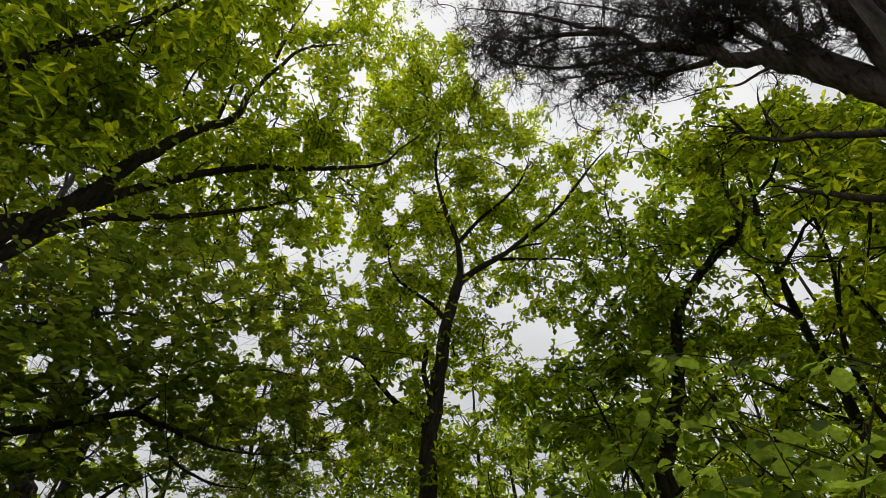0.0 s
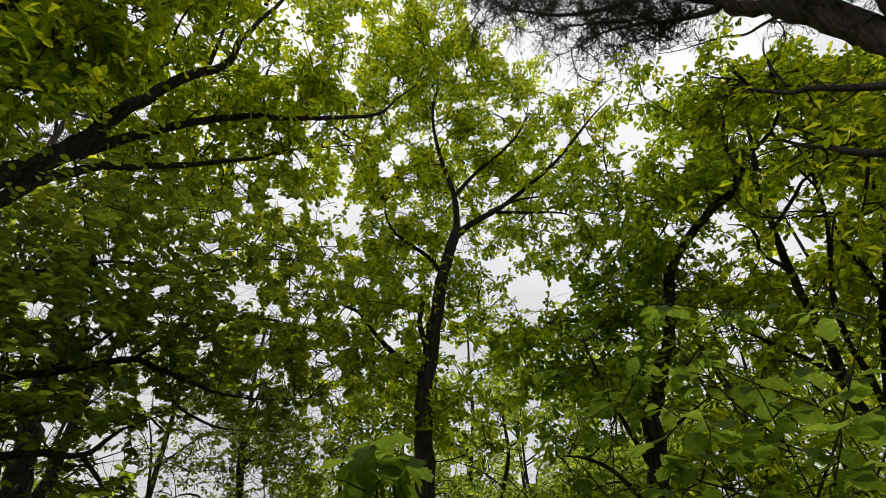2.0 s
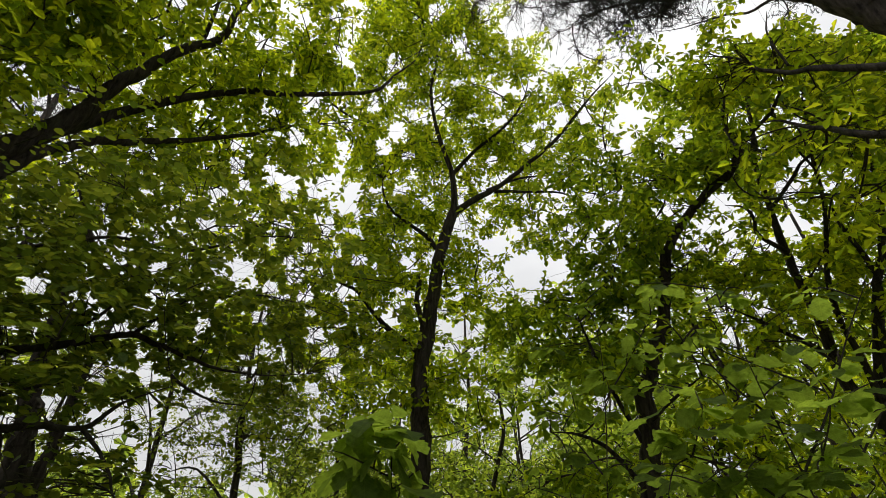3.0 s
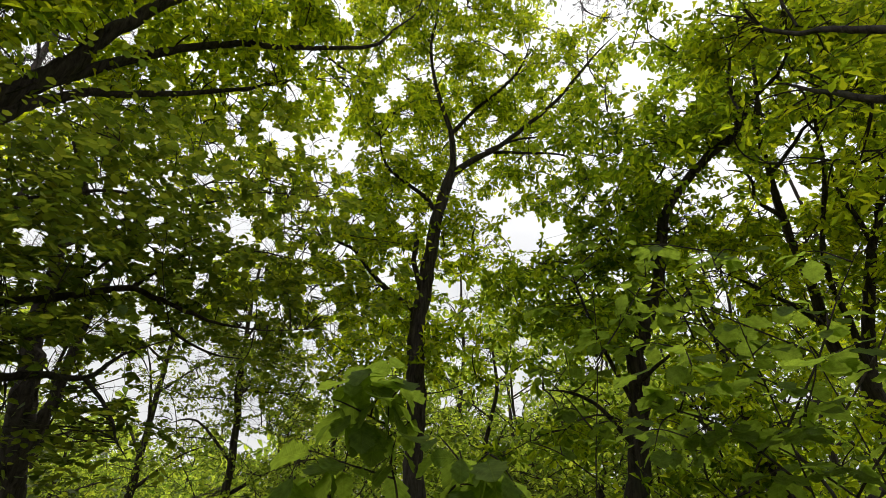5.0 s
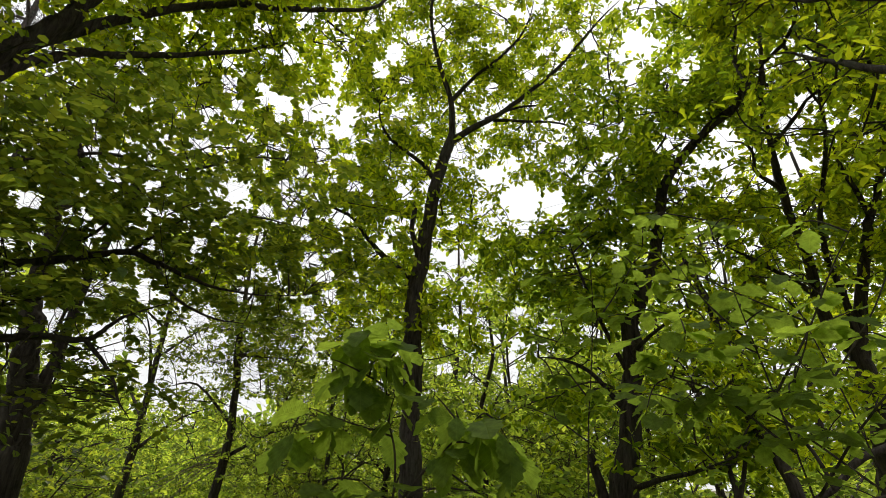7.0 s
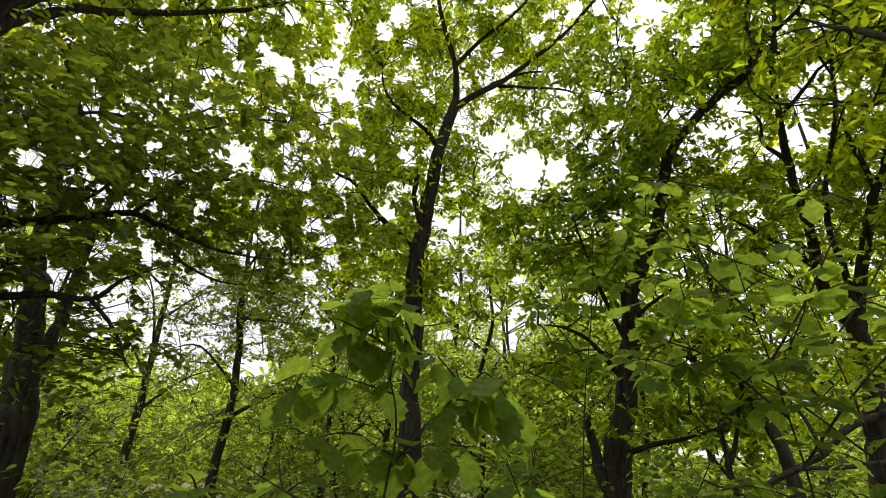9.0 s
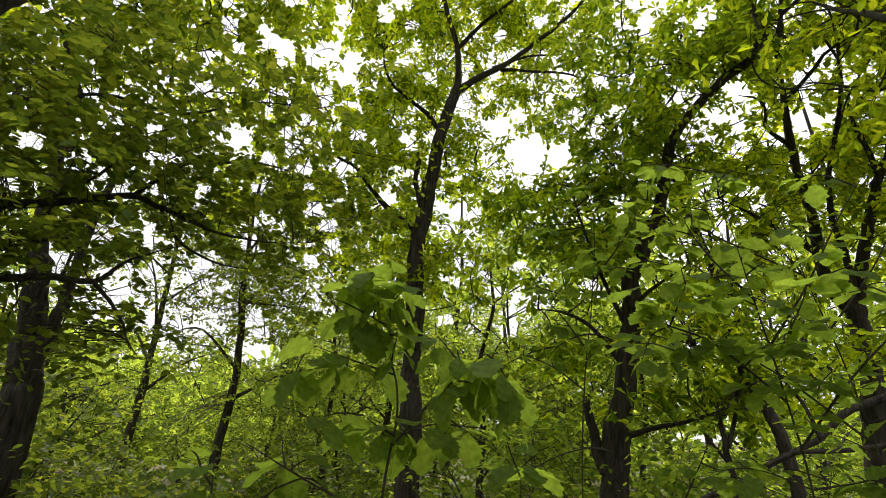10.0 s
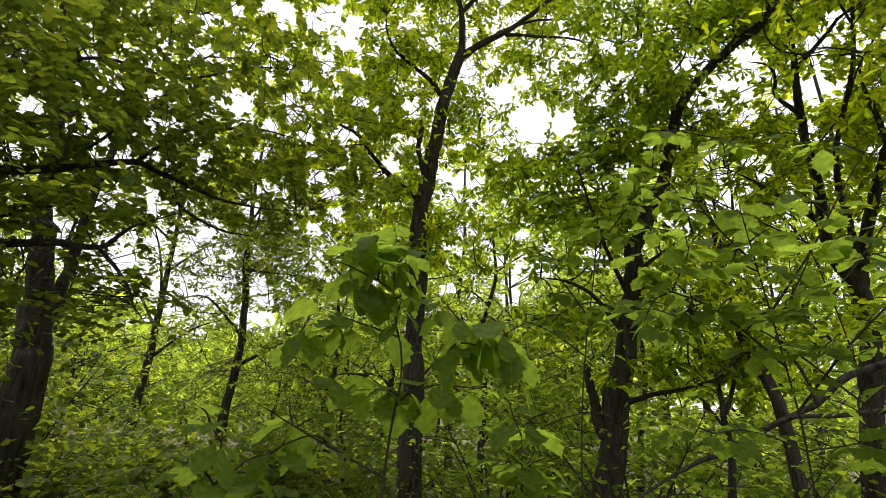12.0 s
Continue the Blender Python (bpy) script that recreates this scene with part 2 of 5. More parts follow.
def many_tubes(p0, p1, p2, r0, r1, segs=4, sides=3):
    """Many thin curved twigs at once, each a quadratic curve p0 - p1 - p2."""
    n = len(p0)
    t = np.linspace(0, 1, segs + 1)[None, :, None]
    c = p0[:, None] * (1 - t) ** 2 + 2 * p1[:, None] * t * (1 - t) + p2[:, None] * t ** 2
    tan = (p2 - p0) / (np.linalg.norm(p2 - p0, axis=1)[:, None] + 1e-9)
    u = np.cross(tan, np.array((0.3, 0.25, 0.92)))
    u /= np.linalg.norm(u, axis=1)[:, None] + 1e-9
    w = np.cross(tan, u)
    a = np.linspace(0, 2 * np.pi, sides, endpoint=False)
    ring = np.cos(a)[None, :, None] * u[:, None] + np.sin(a)[None, :, None] * w[:, None]
    rad = (r0[:, None] * (1 - t[0, :, 0][None]) + r1[:, None] * t[0, :, 0][None])
    v = c[:, :, None, :] + rad[:, :, None, None] * ring[:, None]
    m = (segs + 1) * sides
    i = np.arange(segs)[:, None] * sides
    j = np.arange(sides)[None]
    k = (j + 1) % sides
    f = np.stack([i + j, i + k, i + sides + k, i + sides + j], -1).reshape(-1, 4)
    return v.reshape(-1, 3), (f[None] + (np.arange(n) * m)[:, None, None]).reshape(-1, 4)


def unit(v):
    return v / (np.linalg.norm(v, axis=-1, keepdims=True) + 1e-9)


# sky gaps fitted to the camera's view: bearing, elevation, half width, half height, share of leaves left
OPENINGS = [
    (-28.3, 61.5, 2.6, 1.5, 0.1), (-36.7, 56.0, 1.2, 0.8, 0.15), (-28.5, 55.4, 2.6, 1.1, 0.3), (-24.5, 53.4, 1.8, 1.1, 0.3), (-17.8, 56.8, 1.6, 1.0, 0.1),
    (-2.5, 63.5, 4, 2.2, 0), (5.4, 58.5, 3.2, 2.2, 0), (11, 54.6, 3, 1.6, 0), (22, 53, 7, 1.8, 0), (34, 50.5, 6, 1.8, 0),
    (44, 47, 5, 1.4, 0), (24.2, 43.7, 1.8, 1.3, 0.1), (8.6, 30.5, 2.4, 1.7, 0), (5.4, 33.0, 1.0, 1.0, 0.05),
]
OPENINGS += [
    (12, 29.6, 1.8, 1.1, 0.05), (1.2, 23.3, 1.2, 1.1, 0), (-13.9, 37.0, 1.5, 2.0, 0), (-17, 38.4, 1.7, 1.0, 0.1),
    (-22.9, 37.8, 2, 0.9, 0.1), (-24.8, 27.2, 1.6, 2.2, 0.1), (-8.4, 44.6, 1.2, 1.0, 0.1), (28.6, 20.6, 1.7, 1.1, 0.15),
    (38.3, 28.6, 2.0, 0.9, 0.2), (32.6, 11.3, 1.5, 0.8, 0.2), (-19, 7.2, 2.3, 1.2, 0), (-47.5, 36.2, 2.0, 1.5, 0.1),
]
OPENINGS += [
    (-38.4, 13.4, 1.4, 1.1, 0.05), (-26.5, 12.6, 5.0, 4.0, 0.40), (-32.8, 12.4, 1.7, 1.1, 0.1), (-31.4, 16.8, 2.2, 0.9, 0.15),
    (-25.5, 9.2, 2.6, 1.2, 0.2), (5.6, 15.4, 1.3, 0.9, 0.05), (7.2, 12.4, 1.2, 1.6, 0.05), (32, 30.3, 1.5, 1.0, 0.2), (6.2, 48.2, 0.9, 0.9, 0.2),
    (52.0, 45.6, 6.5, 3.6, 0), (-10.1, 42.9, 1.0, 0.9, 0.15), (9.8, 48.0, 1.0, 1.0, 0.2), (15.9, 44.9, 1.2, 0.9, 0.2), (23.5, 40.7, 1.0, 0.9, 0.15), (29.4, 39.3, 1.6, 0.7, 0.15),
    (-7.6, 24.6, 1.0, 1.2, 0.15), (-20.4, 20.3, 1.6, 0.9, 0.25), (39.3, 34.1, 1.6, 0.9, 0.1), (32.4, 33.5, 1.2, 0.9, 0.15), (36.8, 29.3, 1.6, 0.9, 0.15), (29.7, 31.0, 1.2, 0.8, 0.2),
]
# and many small random chinks, cut along lines of sight from the camera
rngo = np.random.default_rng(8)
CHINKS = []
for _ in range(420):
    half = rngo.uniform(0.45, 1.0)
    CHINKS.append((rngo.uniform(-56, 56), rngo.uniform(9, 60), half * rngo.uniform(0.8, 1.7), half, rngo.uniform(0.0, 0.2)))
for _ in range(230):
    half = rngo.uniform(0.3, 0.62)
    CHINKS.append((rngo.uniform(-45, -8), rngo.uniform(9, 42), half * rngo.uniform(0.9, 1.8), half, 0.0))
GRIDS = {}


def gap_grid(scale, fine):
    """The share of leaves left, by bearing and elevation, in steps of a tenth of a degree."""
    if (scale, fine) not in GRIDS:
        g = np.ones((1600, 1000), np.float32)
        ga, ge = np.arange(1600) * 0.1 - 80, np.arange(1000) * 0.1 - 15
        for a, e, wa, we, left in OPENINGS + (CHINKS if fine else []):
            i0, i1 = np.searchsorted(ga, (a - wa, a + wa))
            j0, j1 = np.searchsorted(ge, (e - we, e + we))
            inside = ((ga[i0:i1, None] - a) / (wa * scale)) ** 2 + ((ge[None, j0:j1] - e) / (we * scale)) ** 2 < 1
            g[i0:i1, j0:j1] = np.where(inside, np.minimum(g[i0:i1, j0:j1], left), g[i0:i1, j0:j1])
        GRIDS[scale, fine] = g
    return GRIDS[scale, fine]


LIMB_SIGHTS = []  # view directions and distances along the thick limbs; leaves hiding them from the camera are thinned


def clear_of_limbs(p, rng, share=0.2):
    """Which of the places p do not hide a thick limb from the camera's standpoint."""
    limbs = np.vstack(LIMB_SIGHTS)
    q = p - np.array((0, 0, EYE))
    dist = np.linalg.norm(q, axis=1)
    d = q / dist[:, None]
    keep = np.ones(len(p), bool)
    for k in range(0, len(p), 4000):
        dot = d[k:k + 4000] @ limbs[:, :3].T
        hit = ((dot > limbs[:, 4][None]) & (dist[k:k + 4000, None] < limbs[:, 3][None]) & (dist[k:k + 4000, None] > limbs[:, 3][None] * 0.45)).any(1)
        keep[k:k + 4000] = ~hit | (rng.random(len(hit)) < share)
    return keep


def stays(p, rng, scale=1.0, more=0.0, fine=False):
    """Which of the places p lie outside the gaps as seen from the camera's standpoint."""
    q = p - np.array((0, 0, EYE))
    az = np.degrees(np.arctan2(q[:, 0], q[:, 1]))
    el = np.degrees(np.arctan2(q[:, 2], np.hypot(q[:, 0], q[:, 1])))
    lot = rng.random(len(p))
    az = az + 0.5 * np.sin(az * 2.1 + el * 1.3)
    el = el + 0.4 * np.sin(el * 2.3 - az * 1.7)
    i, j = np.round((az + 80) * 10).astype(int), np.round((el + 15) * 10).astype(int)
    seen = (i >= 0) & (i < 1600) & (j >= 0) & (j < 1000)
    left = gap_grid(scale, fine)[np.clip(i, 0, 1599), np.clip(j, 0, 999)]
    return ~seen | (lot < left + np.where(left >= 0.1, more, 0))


LEAF_UVW = np.array([(0, 0, 0), (0.34, 0.16, 0.05), (0.72, 0.27, 0.06), (1.0, 0.0, -0.10), (0.72, -0.27, 0.06), (0.34, -0.16, 0.05)])
OVAL_UVW = np.array([(0, 0, 0), (0.24, 0.34, 0.05), (0.70, 0.30, 0.04), (1.0, 0.0, -0.06), (0.70, -0.30, 0.04), (0.24, -0.34, 0.05)])

# an oak leaf with two lobes on each side
LOBED_UVW = np.array([(0, 0, 0), (0.34, 0.12, 0.04), (0.47, 0.09, 0.03), (0.68, 0.235, 0.08), (0.91, 0.14, -0.03), (1.0, 0.0, -0.16),
                      (0.30, -0.11, 0.04), (0.50, -0.085, 0.03), (0.72, -0.225, 0.07), (0.88, -0.15, -0.04)])
LEAF_FACES = {6: np.array([(0, 1, 2, 3), (0, 3, 4, 5)]), 10: np.array([(0, 1, 2, 5), (2, 3, 4, 5), (0, 5, 7, 6), (7, 5, 9, 8)])}


def leaf_mesh(p, d, nrm, size, form):
    """Folded leaves at p, along d, facing nrm."""
    s = unit(np.cross(nrm, d))
    nn = np.cross(d, s)
    v = p[:, None] + size[:, None, None] * (form[None, :, 0:1] * d[:, None] + form[None, :, 1:2] * s[:, None] + form[None, :, 2:3] * nn[:, None])
    f = LEAF_FACES[len(form)]
    return v.reshape(-1, 3), (f[None] + (np.arange(len(p)) * len(form))[:, None, None]).reshape(-1, 4)


def rosettes(p, rng, per, size):
    """Leaves that spread from each twig end like a wheel."""
    n = len(p)
    axis = unit(np.array((0, 0, 0.75)) + rng.normal(0, 0.5, (n, 3)))
    e1 = unit(np.cross(axis, rng.normal(0, 1, (n, 3))))
    e2 = np.cross(axis, e1)
    ang = (np.arange(per)[None] * 2 * np.pi / per + rng.uniform(0, 6.28, (n, 1)) + rng.normal(0, 0.3, (n, per)))
    th = np.radians(rng.uniform(55, 115, (n, per)))
    rad = np.cos(ang)[..., None] * e1[:, None] + np.sin(ang)[..., None] * e2[:, None]
    d = np.cos(th)[..., None] * axis[:, None] + np.sin(th)[..., None] * rad
    d = unit(d + np.array((0, 0, -0.38)))
    nr = unit(np.sin(th)[..., None] * axis[:, None] - np.cos(th)[..., None] * rad + rng.normal(0, 0.18, (n, per, 3)))
    sz = size * rng.uniform(0.6, 1.2, (n, per))
    pp = np.repeat(p[:, None], per, 1) + 0.012 * rad
    return pp.reshape(-1, 3), d.reshape(-1, 3), nr.reshape(-1, 3), sz.ravel()


def sprays(p, rng, per, size, reach):
    """Leaves in two rows along flat, slightly drooping twigs."""
    n = len(p)
    d = unit(rng.normal(0, 1, (n, 3)) * np.array((1, 1, 0.25)) + np.array((0, 0, -0.15)))
    side = unit(np.cross(np.array((0, 0, 1.0)), d))
    k = np.arange(per)
    t = (k + 0.5) / per
    sgn = np.where(k % 2 == 0, 1.0, -1.0)
    pp = p[:, None] + d[:, None] * (t[None, :, None] * reach) + np.array((0, 0, -0.12)) * (t ** 2 * reach)[None, :, None]
    ld = unit(0.6 * d[:, None] + 0.8 * sgn[None, :, None] * side[:, None] + rng.normal(0, 0.22, (n, per, 3)) + np.array((0, 0, -0.2)))
    nr = unit(np.array((0, 0, 1.0)) + rng.normal(0, 0.38, (n, per, 3)))
    sz = size * rng.uniform(0.6, 1.15, (n, per))
    return pp.reshape(-1, 3), ld.reshape(-1, 3), nr.reshape(-1, 3), sz.ravel(), d


MADE = []  # every stem, limb and twig, in order


def limb(parent, base, pts, r0, r1, rng, name="limb", mat=None, sides=9, per=6, label="", bare=99.0):
    line = smooth_line(pts, per)
    if len(line) > 4:
        sway = rng.normal(0, 1, (len(line) + 4, 3))
        sway = sum(sway[k:k + len(line)] for k in range(5)) / 2.2
        line += sway * 0.16 * r0 * np.sin(np.linspace(0, math.pi, len(line)))[:, None]
    t = np.linspace(0, 1, len(line))
    rad = r0 + (r1 - r0) * t ** 0.85
    if r1 <= 0.02:
        rad = rad * (1 - 0.6 * np.clip((t - 0.72) / 0.28, 0, 1))
    v, f = tube(line, rad, sides, rng, 0.075 if sides > 12 else 0.05)
    if r0 >= 0.028 and bare > 0:
        q = line - np.array((0, 0, EYE))
        dist = np.linalg.norm(q, axis=1)
        ok = (dist < 14) & (dist > 2) & (q[:, 1] > 0) & (line[:, 2] < bare)
        LIMB_SIGHTS.append(np.column_stack([q / dist[:, None], dist, np.cos((rad + 0.035) / dist)])[ok])
    MADE.append(part(name, mesh_from(name, v - base, f, mat or OAK_BARK, True), parent, label))
    return line


LEAF_SHARED = {}


def single_leaf_mesh(name, form, mat):
    """One leaf, shared by all the leaves that are objects of their own."""
    if name not in LEAF_SHARED:
        v, f = leaf_mesh(np.zeros((1, 3)), np.array([(1.0, 0, 0)]), np.array([(0, 0, 1.0)]), np.ones(1), form)
        LEAF_SHARED[name] = mesh_from(name, v, f, mat)
    return LEAF_SHARED[name]


def place_leaf(me, parent, base, p, d, nrm, size, name="leaf"):
    s = unit(np.cross(nrm, d))
    nn = np.cross(d, s)
    m = Matrix(((d[0], s[0], nn[0], p[0] - base[0]), (d[1], s[1], nn[1], p[1] - base[1]), (d[2], s[2], nn[2], p[2] - base[2]), (0, 0, 0, 1)))
    ob = new(name, me)
    ob.parent = parent
    ob.matrix_basis = m @ Matrix.Diagonal((size, size, size, 1))
    return ob


def crown(parent, base, skeleton, blobs, tips, per_tip, size, rng, leaf=None, style="rosette", per=6, spread=0.34, singles=0, gaps=True, twig_r=0.012, more=0.0):
    """Twigs and leaves of a tree: twig ends fill the blobs (centre, radii, weight), each joined to the nearest wood."""
    leaf = leaf or OAK_LEAF
    skel = np.vstack(skeleton)
    wts = np.array([b[2] for b in blobs], float)
    pick = rng.choice(len(blobs), tips, p=wts / wts.sum())
    cen = np.array([b[0] for b in blobs])[pick]
    rad = np.array([b[1] for b in blobs])[pick]
    q = unit(rng.normal(0, 1, (tips, 3))) * (rng.random((tips, 1)) ** 0.45)
    tip = cen + q * rad
    tip = tip[tip[:, 2] > ground_z(tip[:, 0], tip[:, 1]) + 0.3]
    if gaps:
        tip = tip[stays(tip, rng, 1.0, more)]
    tip = tip[np.argsort(np.linalg.norm(tip[:, None] - skel[None, ::3], axis=2).min(1))] if len(tip) else tip
    starts = []
    for p in tip:
        dist = np.linalg.norm(skel - p, axis=1) + 0.6 * np.clip(skel[:, 2] - p[2], 0, None)
        s = skel[np.argmin(dist)]
        starts.append(s)
        if np.linalg.norm(s - p) > 0.5:
            t = np.linspace(0.35, 1, 4)[:, None]
            skel = np.vstack([skel, s * (1 - t) + p * t])
    st = np.array(starts)
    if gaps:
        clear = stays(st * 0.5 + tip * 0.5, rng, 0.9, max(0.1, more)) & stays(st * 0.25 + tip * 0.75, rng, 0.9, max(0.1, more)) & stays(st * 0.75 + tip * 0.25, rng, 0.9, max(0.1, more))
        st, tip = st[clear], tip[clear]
    ln = np.linalg.norm(tip - st, axis=1)
    mid = (st + tip) / 2 + rng.normal(0, 0.17, tip.shape) * ln[:, None] + np.array((0, 0, 0.06)) * ln[:, None]
    # small twigs round each end
    own = np.repeat(np.arange(len(tip)), per_tip)
    out = unit(tip - mid)[own] * 0.12 + rng.normal(0, 1, (len(own), 3)) * np.array((spread, spread, spread * 0.62))
    end = tip[own] + out
    keep = stays(end, rng, 1.0, more) & clear_of_limbs(end, rng, 0.5) if gaps else np.ones(len(end), bool)
    end, own = end[keep], own[keep]
    back = rng.uniform(0.7, 1.0, (len(own), 1))
    frm = mid[own] * (1 - back) * 0.5 + tip[own] * (1 - (1 - back) * 0.5)
    if style == "rosette":
        p, d, nr, sz = rosettes(end, rng, per, size)
        form = LOBED_UVW if singles else LEAF_UVW
    else:
        p, d, nr, sz, sd = sprays(end, rng, per, size, size * per * 0.36)
        form = OVAL_UVW
    # a twig stays only where it carries leaves
    twig_of = np.repeat(np.arange(len(end)), per)
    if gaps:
        k = stays(p + d * sz[:, None] * 0.5, rng, 0.86, more, True) & clear_of_limbs(p + d * sz[:, None] * 0.5, rng)
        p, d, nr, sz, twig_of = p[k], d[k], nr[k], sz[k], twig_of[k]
    full = (np.bincount(twig_of, minlength=len(end)) >= 2) & (rng.random(len(end)) < (0.8 if style == "rosette" else 0.25))
    alive = np.bincount(own[full], minlength=len(tip)) >= 1
    v1, f1 = many_tubes(st[alive], mid[alive], tip[alive], (twig_r * np.clip(0.5 + ln / 1.6, 0.6, 2.2))[alive], np.full(int(alive.sum()), twig_r * 0.45), 6, 4)
    bow = ((frm + end) / 2 + rng.normal(0, 0.05, end.shape))[full]
    v2, f2 = many_tubes(frm[full], bow, end[full], np.full(len(bow), twig_r * 0.22), np.full(len(bow), twig_r * 0.1), 3, 3)
    vs, fs = [v1, v2], [f1, f2 + len(v1)]
    if style != "rosette":
        tail = end + sd * size * per * 0.36 + np.array((0, 0, -0.12)) * size * per * 0.36
        v3, f3 = many_tubes(end[full], ((end + tail) / 2 + np.array((0, 0, 0.03)) * size * per * 0.36)[full], tail[full], np.full(len(bow), 0.0012), np.full(len(bow), 0.0007), 2, 3)
        fs.append(f3 + len(v1) + len(v2)); vs.append(v3)
    part("twig_layer", mesh_from("twig_layer", np.vstack(vs) - base, np.vstack(fs), TWIG_BARK), parent, kind="stuff")
    if singles:
        order = np.argsort(np.linalg.norm(p - np.array((0, 0, EYE)), axis=1))
        near = order[:singles]
        kind = "hornbeam" if style != "rosette" else "deep" if leaf is DEEP_LEAF else "oak"
        me = single_leaf_mesh(kind + "_leaf_blade", form, {"oak": SINGLE_OAK, "deep": SINGLE_DEEP, "hornbeam": SINGLE_HORNBEAM}[kind])
        for k in near:
            place_leaf(me, parent, base, p[k], d[k], nr[k], sz[k])
        rest = order[singles:]
        p, d, nr, sz = p[rest], d[rest], nr[rest], sz[rest]
    v, f = leaf_mesh(p, d, nr, sz, form)
    part("crown", mesh_from("crown", v - base, f, leaf), parent, kind="stuff")
    return len(p)


def blob(az, el, r, rx, ry, rz, w=1.0):
    return (at(az, el, r), np.array((rx, ry, rz)), w)


# ---------------------------------------------------------------- ground
def build_ground():
    rings = np.concatenate([np.linspace(0.0, 24, 49)[1:], np.geomspace(25, 2500, 60)])
    n = 96
    a = np.linspace(0, 2 * np.pi, n, endpoint=False)
    x = (rings[:, None] * np.cos(a)).ravel()
    y = (rings[:, None] * np.sin(a)).ravel()
    v = np.vstack([np.stack([x, y, ground_z(x, y)], -1), [(0, 0, float(ground_z(0, 0)))]])
    i = np.arange(len(rings) - 1)[:, None] * n
    j = np.arange(n)[None]
    k = (j + 1) % n
    f = np.stack([i + j, i + n + j, i + n + k, i + k], -1).reshape(-1, 4)
    c = len(v) - 1
    faces = [tuple(q) for q in f.tolist()] + [(c, int(jj), int((jj + 1) % n)) for jj in range(n)]
    me = bpy.data.meshes.new("ground")
    me.from_pydata(v.tolist(), [], faces)
    me.polygons.foreach_set("use_smooth", np.ones(len(faces), bool))
    me.materials.append(ground_material())
    tagged(new("ground", me), "brown leaf litter and patchy grass on an uneven forest floor", "ground", kind="structure")


build_ground()


def foot(az, r):
    p = at(az, 0, r)
    return np.array((p[0], p[1], float(ground_z(p[0], p[1])) - 0.05))


def poly(r, *azel):
    """Points at level distance r, or at distances that run evenly from r[0] to r[1]."""
    n = len(azel)
    rs = np.linspace(r[0], r[1], n) if isinstance(r, tuple) else np.full(n, r)
    return [at(a, e, d) for (a, e), d in zip(azel, rs)]


def early(r, *azel):
    """As poly, for limbs placed to fit the view from the camera's start, a hand's breadth ahead and higher."""
    return [p + np.array((0.006, -0.006, 0.044)) for p in poly(r, *azel)]


def late(r, *azel):
    """As poly, for what is placed to fit the view from the camera's end, a hand's breadth lower."""
    return [p + np.array((-0.006, 0.006, -0.044)) for p in poly(r, *azel)]


# ---------------------------------------------------------------- the trees round the clearing
WAITING = []


def later(*args, **more):
    """Leaves are put on once all the limbs stand."""
    WAITING.append((args, more))


